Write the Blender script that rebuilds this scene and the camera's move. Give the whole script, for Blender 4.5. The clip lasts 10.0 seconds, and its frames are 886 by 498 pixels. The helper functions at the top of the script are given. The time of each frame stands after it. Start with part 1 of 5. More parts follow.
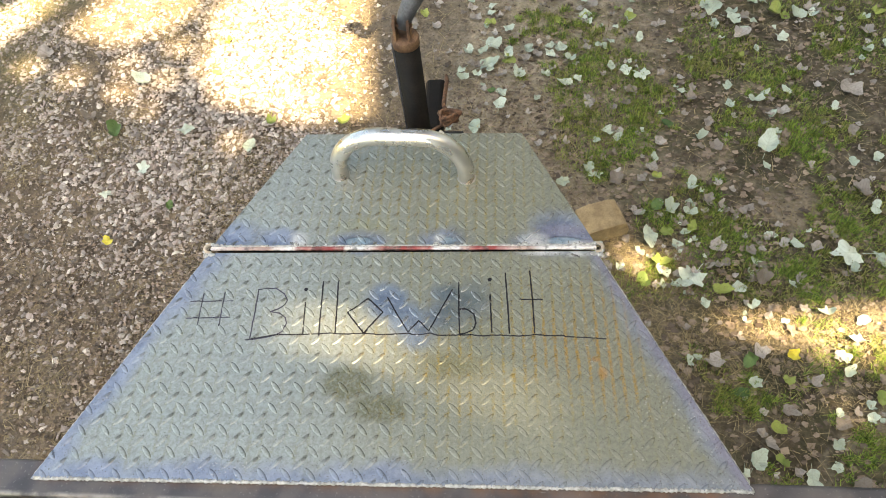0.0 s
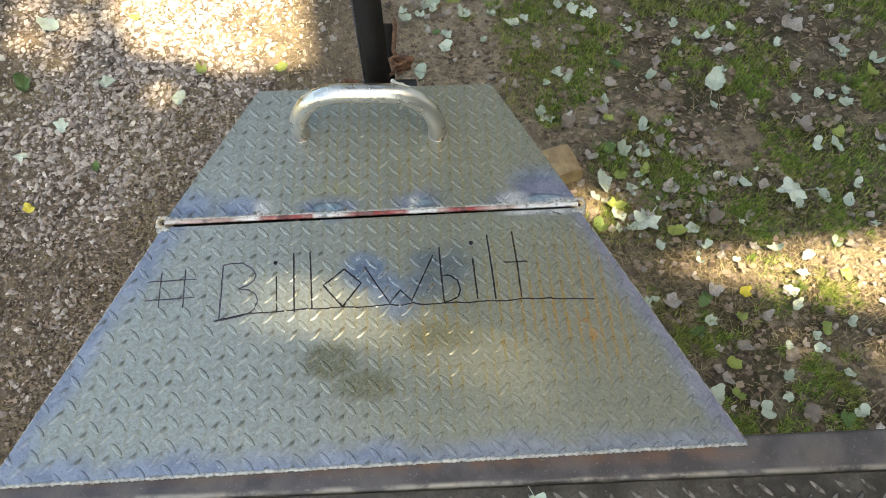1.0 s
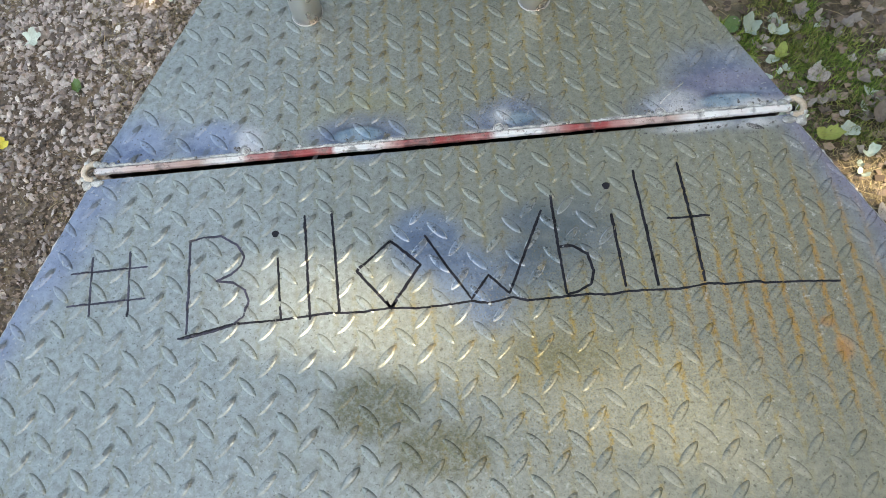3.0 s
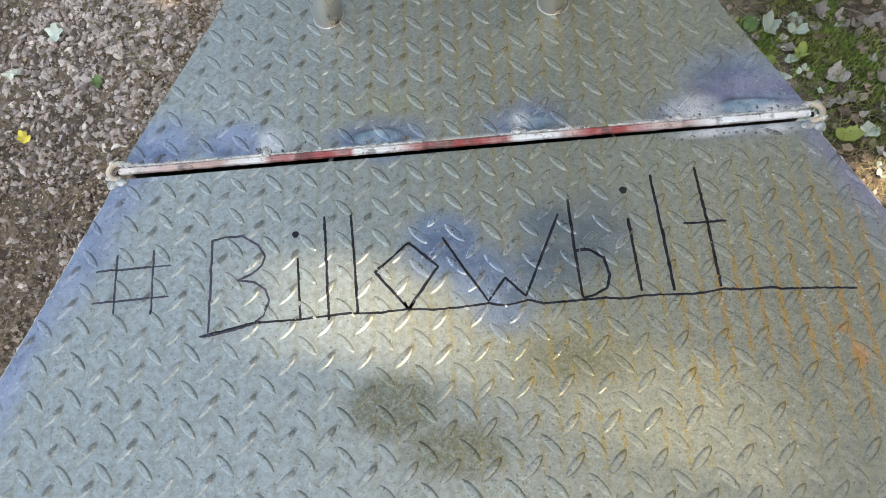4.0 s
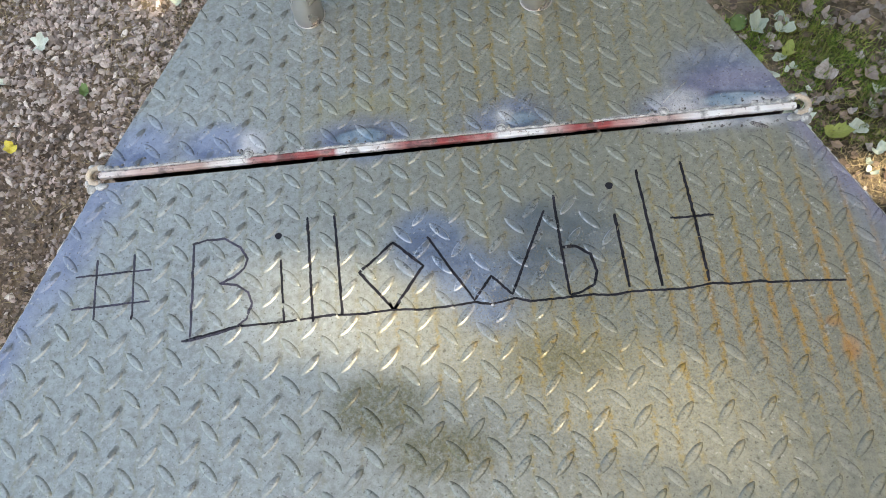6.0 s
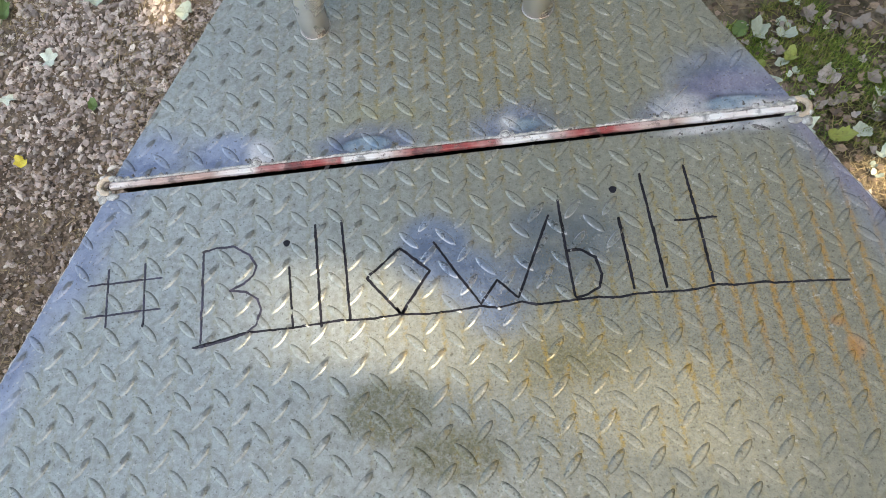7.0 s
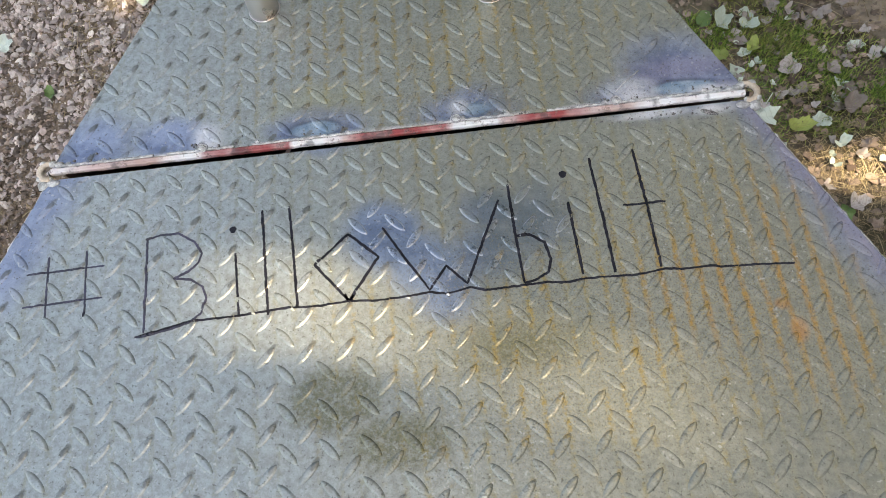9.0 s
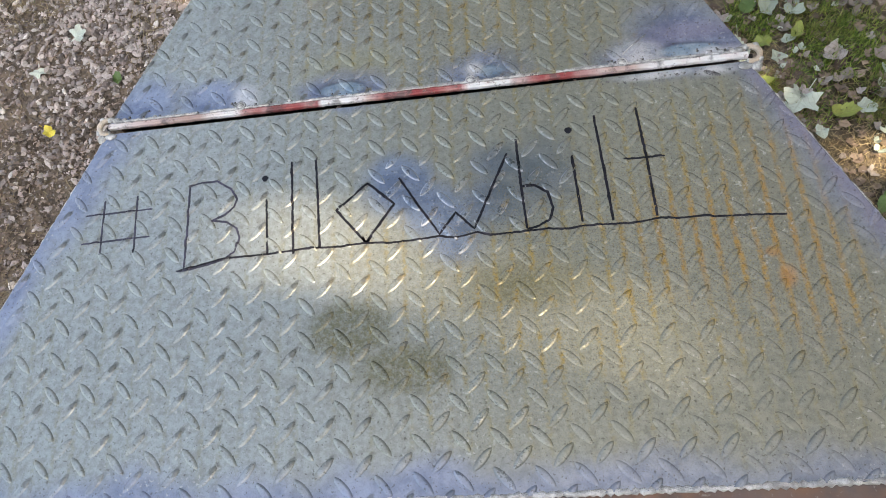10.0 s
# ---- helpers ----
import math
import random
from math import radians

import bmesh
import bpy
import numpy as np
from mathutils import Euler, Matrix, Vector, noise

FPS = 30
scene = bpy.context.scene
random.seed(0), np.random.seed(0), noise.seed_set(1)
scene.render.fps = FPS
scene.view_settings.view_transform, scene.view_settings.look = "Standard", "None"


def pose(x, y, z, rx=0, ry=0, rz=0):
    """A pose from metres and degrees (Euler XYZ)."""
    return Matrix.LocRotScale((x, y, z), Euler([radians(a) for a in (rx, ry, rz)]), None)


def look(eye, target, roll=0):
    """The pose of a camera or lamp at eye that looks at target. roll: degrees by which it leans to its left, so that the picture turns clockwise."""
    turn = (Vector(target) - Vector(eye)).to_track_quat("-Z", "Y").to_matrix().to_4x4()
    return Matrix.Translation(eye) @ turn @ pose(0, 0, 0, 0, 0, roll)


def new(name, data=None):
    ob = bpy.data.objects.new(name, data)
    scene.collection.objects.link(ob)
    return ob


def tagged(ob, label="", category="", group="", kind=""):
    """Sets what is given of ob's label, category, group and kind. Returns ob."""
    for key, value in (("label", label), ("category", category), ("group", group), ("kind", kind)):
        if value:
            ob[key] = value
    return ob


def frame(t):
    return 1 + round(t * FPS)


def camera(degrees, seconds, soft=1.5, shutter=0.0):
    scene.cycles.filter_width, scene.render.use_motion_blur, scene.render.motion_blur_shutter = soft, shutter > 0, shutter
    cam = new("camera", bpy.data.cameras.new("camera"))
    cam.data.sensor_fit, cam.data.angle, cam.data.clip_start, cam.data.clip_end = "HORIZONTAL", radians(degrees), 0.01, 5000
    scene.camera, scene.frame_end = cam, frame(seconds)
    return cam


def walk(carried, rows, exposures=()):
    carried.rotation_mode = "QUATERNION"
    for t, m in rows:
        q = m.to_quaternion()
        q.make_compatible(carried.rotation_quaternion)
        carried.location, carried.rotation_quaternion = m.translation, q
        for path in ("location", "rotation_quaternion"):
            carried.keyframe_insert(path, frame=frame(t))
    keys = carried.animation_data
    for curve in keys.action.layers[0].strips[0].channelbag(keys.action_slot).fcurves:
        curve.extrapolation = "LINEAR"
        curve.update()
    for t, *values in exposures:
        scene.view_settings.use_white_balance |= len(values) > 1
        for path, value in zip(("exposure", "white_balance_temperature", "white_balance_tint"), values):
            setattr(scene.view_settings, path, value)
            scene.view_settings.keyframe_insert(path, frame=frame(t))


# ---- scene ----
cam = camera(67.0, 10.0, soft=0.95)
PATH = [
    (0, (0.183, -0.624, 1.853), (-0.004, 0.438, 0.169), -8.3),
    (0.1, (0.173, -0.615, 1.863), (0.007, 0.453, 0.180), -8.2),
    (0.2, (0.162, -0.613, 1.859), (0.027, 0.462, 0.178), -7.1),
    (0.3, (0.158, -0.616, 1.855), (0.039, 0.453, 0.168), -6.1),
    (0.5, (0.153, -0.614, 1.856), (0.064, 0.426, 0.15), -5.0),
    (0.7, (0.136, -0.583, 1.842), (0.094, 0.420, 0.112), -3.7),
    (1, (0.102, -0.563, 1.827), (0.118, 0.347, 0.046), -1.4),
    (1.3, (0.063, -0.485, 1.797), (0.118, 0.288, -0.047), -1.1),
    (1.5, (0.068, -0.435, 1.77), (0.076, 0.338, -0.075), -5.3),
    (1.7, (0.069, -0.382, 1.704), (-0.008, 0.386, -0.141), -10.6),
    (1.8, (0.073, -0.362, 1.658), (-0.041, 0.395, -0.189), -13.1),
    (2, (0.055, -0.333, 1.558), (-0.063, 0.285, -0.34), -15.6),
    (2.1, (0.056, -0.319, 1.523), (-0.073, 0.271, -0.383), -17.3),
    (2.2, (0.047, -0.311, 1.499), (-0.076, 0.279, -0.408), -16.9),
    (3.3, (0.04, -0.32, 1.448), (-0.103, 0.357, -0.428), -14.9),
    (3.5, (0.037, -0.31, 1.458), (-0.113, 0.325, -0.433), -16.0),
    (4, (0.04, -0.314, 1.459), (-0.135, 0.334, -0.425), -18.0),
    (4.5, (0.05, -0.311, 1.457), (-0.117, 0.36, -0.42), -17.3),
    (5, (0.051, -0.31, 1.455), (-0.101, 0.365, -0.422), -16.4),
    (5.5, (0.048, -0.313, 1.446), (-0.106, 0.344, -0.437), -16.9),
    (7, (0.048, -0.325, 1.453), (-0.126, 0.37, -0.414), -18.6),
    (7.5, (0.045, -0.324, 1.45), (-0.135, 0.372, -0.416), -18.9),
    (8, (0.044, -0.324, 1.452), (-0.134, 0.368, -0.416), -18.2),
    (8.5, (0.055, -0.326, 1.45), (-0.075, 0.364, -0.423), -14.4),
    (9, (0.072, -0.33, 1.442), (-0.035, 0.339, -0.44), -14.2),
    (9.5, (0.094, -0.336, 1.439), (-0.012, 0.315, -0.45), -15.3),
    (9.8, (0.106, -0.362, 1.451), (-0.063, 0.302, -0.427), -18.6),
    (10, (0.113, -0.398, 1.466), (-0.153, 0.284, -0.395), -24.3),
]
walk(cam, [(t, look(eye, target, roll)) for t, eye, target, roll in PATH],
     exposures=((0.0, 2.74, 10200, 4), (0.5, 2.37, 9650, 3), (1.2, 2.31, 8800, 1), (1.5, 2.34, 8380, 1), (2.2, 2.42, 8200, 1), (4.0, 2.43, 8300, 4), (7.5, 2.43, 8600, 7), (10.0, 2.43, 8650, 9)))

# ---- world, sun and exposure ----
SUN_DIR = Vector((0.37, -0.40, 0.83)).normalized()
world = bpy.data.worlds.new("sky")
scene.world = world
world.use_nodes = True
_wn = world.node_tree.nodes
_sky = _wn.new("ShaderNodeTexSky")
_sky.sky_type = "NISHITA"
_sky.sun_disc = False
_sky.sun_elevation = math.asin(SUN_DIR.z)
_sky.sun_rotation = math.atan2(SUN_DIR.x, SUN_DIR.y)
_sky.dust_density = 2.0
_sky.ozone_density = 0.6
_wn["Background"].inputs["Strength"].default_value = 0.124
world.node_tree.links.new(_sky.outputs[0], _wn["Background"].inputs["Color"])
sun = new("sun", bpy.data.lights.new("sun", "SUN"))
sun.data.energy = 4.3
sun.data.angle = radians(0.4)
sun.data.color = (1.0, 0.90, 0.78)
sun.matrix_world = look(SUN_DIR * 20, (0, 0, 0))


# ---- node helpers ----
class Nodes:
    """A small builder for one material."""

    def __init__(self, name):
        self.mat = bpy.data.materials.new(name)
        self.mat.use_nodes = True
        self.tree = self.mat.node_tree
        self.bsdf = self.tree.nodes["Principled BSDF"]
        self.pos = self.node("ShaderNodeNewGeometry").outputs["Position"]

    def node(self, kind):
        return self.tree.nodes.new(kind)

    def put(self, socket, value):
        if isinstance(value, bpy.types.NodeSocket):
            self.tree.links.new(value, socket)
        elif isinstance(value, (tuple, list)) and len(value) == 3 and socket.type == "RGBA":
            socket.default_value = (*value, 1)
        else:
            socket.default_value = value

    def math(self, op, a, b=0.0, c=0.0, clamp=False):
        n = self.node("ShaderNodeMath")
        n.operation, n.use_clamp = op, clamp
        for i, v in enumerate((a, b, c)):
            self.put(n.inputs[i], v)
        return n.outputs[0]

    def split(self, vec):
        n = self.node("ShaderNodeSeparateXYZ")
        self.put(n.inputs[0], vec)
        return n.outputs

    def scaled(self, vec, x, y, z):
        n = self.node("ShaderNodeVectorMath")
        n.operation = "MULTIPLY"
        self.put(n.inputs[0], vec)
        n.inputs[1].default_value = (x, y, z)
        return n.outputs[0]

    def noise(self, scale, detail=3.0, vec=None, rough=0.5):
        n = self.node("ShaderNodeTexNoise")
        self.put(n.inputs["Vector"], self.pos if vec is None else vec)
        n.inputs["Scale"].default_value = scale
        n.inputs["Detail"].default_value = detail
        n.inputs["Roughness"].default_value = rough
        return n.outputs["Fac"]

    def ramp(self, value, low, high, a=0.0, b=1.0):
        n = self.node("ShaderNodeMapRange")
        n.interpolation_type = "SMOOTHSTEP"
        for key, v in (("Value", value), ("From Min", low), ("From Max", high), ("To Min", a), ("To Max", b)):
            self.put(n.inputs[key], v)
        return n.outputs[0]

    def mix(self, fac, a, b):
        n = self.node("ShaderNodeMix")
        n.data_type = "RGBA"
        self.put(n.inputs["Factor"], fac)
        self.put(n.inputs["A"], a)
        self.put(n.inputs["B"], b)
        return n.outputs["Result"]

    def attribute(self, name):
        n = self.node("ShaderNodeAttribute")
        n.attribute_name = name
        return n.outputs["Fac"]

    def random(self):
        return self.node("ShaderNodeObjectInfo").outputs["Random"]

    def island(self):
        return self.node("ShaderNodeNewGeometry").outputs["Random Per Island"]

    def bump(self, height, strength, distance):
        n = self.node("ShaderNodeBump")
        self.put(n.inputs["Height"], height)
        n.inputs["Strength"].default_value = strength
        n.inputs["Distance"].default_value = distance
        self.put(self.bsdf.inputs["Normal"], n.outputs[0])

    def set(self, color=None, rough=None, metal=None):
        for key, v in (("Base Color", color), ("Roughness", rough), ("Metallic", metal)):
            if v is not None:
                self.put(self.bsdf.inputs[key], v)
        return self.mat


ZP = 0.87  # height of the top of the box


def simple(name, dark, light, scale, rough=0.7, metal=0.0, bump=0.3, dist=0.002):
    n = Nodes(name)
    f = n.ramp(n.noise(scale, 5), 0.3, 0.7)
    g = n.ramp(n.noise(scale * 9, 3), 0.35, 0.7)
    col = n.mix(f, dark, light)
    col = n.mix(n.math("MULTIPLY", g, 0.35), col, tuple(0.6 * c for c in dark))
    n.bump(n.noise(scale * 6, 4), bump, dist)
    return n.set(col, n.ramp(f, 0, 1, rough - 0.08, rough + 0.08), metal)


def blob(n, xy, wob, cx, cy, rx, ry, soft=0.5):
    """A soft-edged spot on the plate with an uneven outline."""
    x = n.math("DIVIDE", n.math("SUBTRACT", xy[0], cx), rx)
    y = n.math("DIVIDE", n.math("SUBTRACT", xy[1], cy), ry)
    d = n.math("SQRT", n.math("ADD", n.math("MULTIPLY", x, x), n.math("MULTIPLY", y, y)))
    d = n.math("ADD", d, wob)
    return n.ramp(d, 1.0 + soft, 1.0 - soft)


def union(n, masks):
    out = masks[0]
    for m in masks[1:]:
        out = n.math("MAXIMUM", out, m)
    return out


def edge_band(n, xy, wob, p, q, width):
    """A band along the straight edge from p to q (inside lies to the left of the way)."""
    dx, dy = q[0] - p[0], q[1] - p[1]
    k = math.hypot(dx, dy)
    nx, ny = -dy / k, dx / k
    d = n.math("ADD", n.math("MULTIPLY", xy[0], nx), n.math("MULTIPLY_ADD", xy[1], ny, -(p[0] * nx + p[1] * ny)))
    d = n.math("MULTIPLY_ADD", wob, width * 0.9, d)
    return n.ramp(d, width, width * 0.15)


# corners of the two panels
LOW = ((-0.347, -0.0137), (-0.528, -0.413), (0.523, -0.397), (0.335, -0.0070))
UP = ((-0.346, -0.0008), (0.338, 0.0050), (0.213, 0.262), (-0.214, 0.266))


# the rolled pattern: columns u and rows v of lugs, spacing bent to fit the camera's view
LATTICE_LOW = ((-0.071154, 0.035388, -0.000817, -0.000126, -0.000017, 0.000030), (-0.194569, 0.000385, 0.032924, -0.000024, -0.000119, -0.000018))
LATTICE_UP = ((-0.073456, 0.035940, -0.000138, -0.000098, -0.000055, 0.000084), (0.080942, -0.000536, 0.032371, 0.000018, -0.000186, -0.000092))
COLUMN_LOW = (2.1466, 28.865, 0.4563, 2.9128, 0.6519, -0.7799)
COLUMN_UP = (2.0195, 28.060, 0.6257, 2.2265, 1.2774, -2.3842)
FALLING, RISING = radians(-46), radians(49)  # the way of the lugs on whole and on half columns
ROW_LOW = (5.9646, 0.3834, 30.8707, 0.5199, 3.1634, 0.5984)
ROW_UP = (-2.4867, -0.0286, 30.8504, -0.2661, 5.4199, 2.8702)


def bend(q, a, b):
    return q[0] + q[1] * a + q[2] * b + q[3] * a * a + q[4] * a * b + q[5] * b * b


def lattice_at(lattice, u, v):
    return bend(lattice[0], u, v), bend(lattice[1], u, v)


def column_of(n, xy, q):
    """The column number at a place, as nodes."""
    x, y = xy[0], xy[1]
    along = n.math("MULTIPLY", x, n.math("ADD", n.math("MULTIPLY_ADD", x, q[3], q[1]), n.math("MULTIPLY", y, q[4])))
    return n.math("ADD", n.math("ADD", along, q[0]), n.math("MULTIPLY", y, n.math("MULTIPLY_ADD", y, q[5], q[2])))


def steel_panel(name):
    n = Nodes(name)
    xy = n.split(n.pos)
    wob = n.math("MULTIPLY_ADD", n.noise(14, 4), 1.6, -0.8)
    wob2 = n.math("MULTIPLY_ADD", n.noise(9, 5, rough=0.65), 1.8, -0.9)
    big = n.ramp(n.noise(5, 4), 0.3, 0.7)
    fine = n.ramp(n.noise(160, 4, rough=0.7), 0.35, 0.7)
    col = n.mix(big, (0.30, 0.32, 0.275), (0.37, 0.385, 0.335))
    # bluish west, olive east: reflected sky and trees put into the base colour
    sky_tint = n.ramp(n.math("MULTIPLY_ADD", wob, 0.10, xy[0]), -0.25, 0.20)
    col = n.mix(n.math("MULTIPLY", sky_tint, 0.75), n.mix(0.65, col, (0.365, 0.412, 0.432)), n.mix(0.75, col, (0.262, 0.254, 0.174)))
    # east end darkened through the base colour to bring its brightness down
    east_dim = n.ramp(n.math("MULTIPLY_ADD", wob2, 0.08, xy[0]), 0.15, 0.42)
    col = n.mix(n.math("MULTIPLY", east_dim, 0.5), col, (0.175, 0.172, 0.130))
    col = n.mix(n.math("MULTIPLY", fine, 0.56), col, (0.175, 0.18, 0.155))
    # faint rolling lines
    on_lid = n.math("GREATER_THAN", xy[1], -0.003)
    low, up = column_of(n, xy, COLUMN_LOW), column_of(n, xy, COLUMN_UP)
    column_at = n.math("ADD", low, n.math("MULTIPLY", on_lid, n.math("SUBTRACT", up, low)))
    low, up = column_of(n, xy, ROW_LOW), column_of(n, xy, ROW_UP)
    row_at = n.math("ADD", low, n.math("MULTIPLY", on_lid, n.math("SUBTRACT", up, low)))
    k2 = n.math("MULTIPLY_ADD", column_at, 2.0, n.math("MULTIPLY_ADD", n.noise(26, 3), 0.32, -0.16))
    off = n.math("ABSOLUTE", n.math("SUBTRACT", n.math("FRACT", k2), 0.5))
    column = n.ramp(off, 0.24, 0.03)
    crumb = n.ramp(n.noise(260, 4, rough=0.7), 0.36, 0.62)
    broken = n.ramp(n.noise(1.0, 3, n.scaled(n.pos, 60, 10, 1), 0.6), 0.36, 0.54)
    line = n.math("MULTIPLY", n.math("MULTIPLY", column, crumb), broken)
    col = n.mix(n.math("MULTIPLY", line, n.math("MULTIPLY_ADD", on_lid, -0.10, 0.44)), col, (0.25, 0.235, 0.13))
    # olive stains
    olive = union(n, [blob(n, xy, wob, -0.059, -0.254, 0.044, 0.027, 0.4), blob(n, xy, wob, -0.016, -0.292, 0.040, 0.025, 0.4),
                      blob(n, xy, wob, 0.10, -0.22, 0.05, 0.022, 0.8)])
    col = n.mix(n.math("MULTIPLY", olive, n.math("MULTIPLY_ADD", crumb, 0.50, 0.36)), col, (0.130, 0.125, 0.062))
    # yellow-brown and orange rust in drip lines
    wide = n.ramp(off, 0.25, 0.04)
    drip = n.math("MULTIPLY", wide, n.ramp(n.noise(1.0, 4, n.scaled(n.pos, 60, 12, 1), 0.65), 0.30, 0.50))
    patchy = n.math("MAXIMUM", n.ramp(n.noise(30, 4, rough=0.65), 0.42, 0.58), n.ramp(xy[1], -0.21, -0.16))
    speck = n.math("MULTIPLY", n.math("MULTIPLY", drip, crumb), patchy)
    mid = union(n, [blob(n, xy, wob2, 0.14, -0.22, 0.17, 0.11, 0.8), n.math("MULTIPLY", blob(n, xy, wob2, 0.06, 0.10, 0.17, 0.13, 0.8), 0.75),
                    blob(n, xy, wob2, 0.27, -0.20, 0.11, 0.12, 0.8)])
    col = n.mix(n.math("MULTIPLY", n.math("MULTIPLY", speck, mid), 0.84), col, (0.35, 0.235, 0.050))
    hot = union(n, [blob(n, xy, wob2, 0.335, -0.175, 0.05, 0.085, 0.7), blob(n, xy, wob2, 0.275, -0.185, 0.06, 0.05, 0.8)])
    col = n.mix(n.math("MULTIPLY", n.math("MULTIPLY", n.math("MULTIPLY", drip, n.math("MULTIPLY_ADD", crumb, 0.6, 0.4)), hot), 0.85), col, (0.41, 0.215, 0.05))
    spot = union(n, [blob(n, xy, wob, 0.331, -0.228, 0.007, 0.010, 0.5), blob(n, xy, wob, 0.322, -0.205, 0.006, 0.005, 0.5)])
    col = n.mix(n.math("MULTIPLY", spot, 0.6), col, (0.46, 0.20, 0.04))
    # heat colours: along the welded edges, round the tacks at the hinge, and behind the lettering
    blue = union(n, [edge_band(n, xy, wob, LOW[0], LOW[1], 0.050), edge_band(n, xy, wob, LOW[1], LOW[2], 0.045),
                     edge_band(n, xy, wob, LOW[2], LOW[3], 0.040)])
    blue = n.math("MULTIPLY", blue, n.ramp(xy[1], 0.03, -0.005))
    tack = union(n, [blob(n, xy, wob, -0.302, 0.020, 0.046, 0.028, 0.7), blob(n, xy, wob, -0.225, 0.014, 0.042, 0.020),
                     blob(n, xy, wob, -0.078, 0.012, 0.040, 0.026, 0.35), blob(n, xy, wob, 0.075, 0.014, 0.042, 0.022, 0.6),
                     blob(n, xy, wob, 0.290, 0.026, 0.062, 0.040, 0.6), blob(n, xy, wob, 0.225, 0.012, 0.03, 0.018, 0.8)])
    heart = union(n, [blob(n, xy, wob, -0.012, -0.110, 0.030, 0.032, 0.5), blob(n, xy, wob, 0.022, -0.142, 0.034, 0.030, 0.5),
                      blob(n, xy, wob, 0.040, -0.168, 0.026, 0.026, 0.6), blob(n, xy, wob, 0.085, -0.130, 0.040, 0.030, 0.5),
                      blob(n, xy, wob, 0.125, -0.112, 0.038, 0.036, 0.6), blob(n, xy, wob, 0.09, -0.095, 0.03, 0.022, 0.6)])
    tone = n.ramp(n.noise(42, 5, rough=0.62), 0.36, 0.64)
    col = n.mix(n.math("MULTIPLY", blue, n.ramp(xy[0], -0.1, 0.45, 0.8, 0.58)), col, n.mix(tone, (0.155, 0.195, 0.31), (0.27, 0.32, 0.45)))
    col = n.mix(n.math("MULTIPLY", tack, 0.80), col, n.mix(tone, (0.090, 0.130, 0.250), (0.25, 0.31, 0.45)))
    col = n.mix(n.math("MULTIPLY", heart, 0.91), col, n.mix(n.ramp(n.math("MULTIPLY_ADD", wob, 0.02, xy[0]), 0.02, 0.11), n.mix(tone, (0.105, 0.155, 0.255), (0.20, 0.265, 0.375)), n.mix(tone, (0.105, 0.138, 0.158), (0.17, 0.205, 0.225))))
    violet = union(n, [n.math("MULTIPLY", edge_band(n, xy, wob, LOW[2], LOW[3], 0.020), n.ramp(xy[1], 0.03, -0.005)), blob(n, xy, wob, 0.30, 0.035, 0.05, 0.012, 0.8)])
    col = n.mix(n.math("MULTIPLY", violet, 0.45), col, (0.24, 0.20, 0.29))
    halo = union(n, [blob(n, xy, wob, -0.075, 0.040, 0.045, 0.020, 0.7)])
    col = n.mix(n.math("MULTIPLY", halo, 0.25), col, (0.40, 0.36, 0.14))
    # light blue scale and bare ground steel by the tacks
    scale = union(n, [blob(n, xy, wob, -0.078, 0.011, 0.022, 0.008, 0.2), blob(n, xy, wob, 0.288, 0.013, 0.026, 0.007, 0.2),
                      blob(n, xy, wob, 0.083, 0.014, 0.018, 0.007, 0.5)])
    around = union(n, [blob(n, xy, wob, -0.078, 0.011, 0.026, 0.0105, 0.25), blob(n, xy, wob, 0.288, 0.013, 0.031, 0.0095, 0.25), blob(n, xy, wob, 0.083, 0.014, 0.021, 0.009, 0.3)])
    col = n.mix(n.math("MULTIPLY", around, 0.75), col, (0.060, 0.075, 0.115))
    col = n.mix(n.math("MULTIPLY", scale, 0.9), col, n.mix(tone, (0.17, 0.27, 0.36), (0.36, 0.46, 0.54)))
    bare = union(n, [blob(n, xy, wob, -0.187, 0.014, 0.014, 0.014, 0.7), blob(n, xy, wob, 0.228, 0.014, 0.020, 0.014, 0.7),
                     blob(n, xy, wob, 0.065, 0.018, 0.010, 0.008, 0.7), blob(n, xy, wob, 0.31, 0.008, 0.02, 0.006, 0.7),
                     blob(n, xy, wob, 0.25, -0.012, 0.03, 0.004, 0.8), blob(n, xy, wob, 0.305, -0.013, 0.018, 0.006, 0.8)])
    col = n.mix(n.math("MULTIPLY", bare, n.ramp(n.noise(90, 4), 0.3, 0.6, 0.45, 0.9)), col, (0.66, 0.66, 0.67))
    # ground-off strip at the hinge edge, and tops of the lugs worn brighter
    strip = n.math("MULTIPLY", n.math("MULTIPLY", edge_band(n, xy, wob, UP[0], UP[1], 0.0045), n.ramp(xy[1], -0.006, -0.004)), n.ramp(n.noise(34, 4), 0.38, 0.6))
    col = n.mix(n.math("MULTIPLY", strip, 0.8), col, (0.62, 0.61, 0.60))
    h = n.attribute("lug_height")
    crest = n.ramp(h, 0.45, 0.9)
    worn = n.math("MULTIPLY", crest, n.ramp(n.noise(55, 3), 0.35, 0.65))
    col = n.mix(n.math("MULTIPLY", worn, 0.12), col, (0.46, 0.46, 0.43))
    # dark outline round each lug's foot: some grime, plus edge shade put into colour
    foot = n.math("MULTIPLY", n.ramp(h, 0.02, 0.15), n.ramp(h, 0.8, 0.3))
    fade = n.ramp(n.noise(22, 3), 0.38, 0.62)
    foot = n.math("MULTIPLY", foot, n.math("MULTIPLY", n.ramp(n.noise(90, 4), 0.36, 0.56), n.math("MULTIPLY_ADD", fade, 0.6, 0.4)))
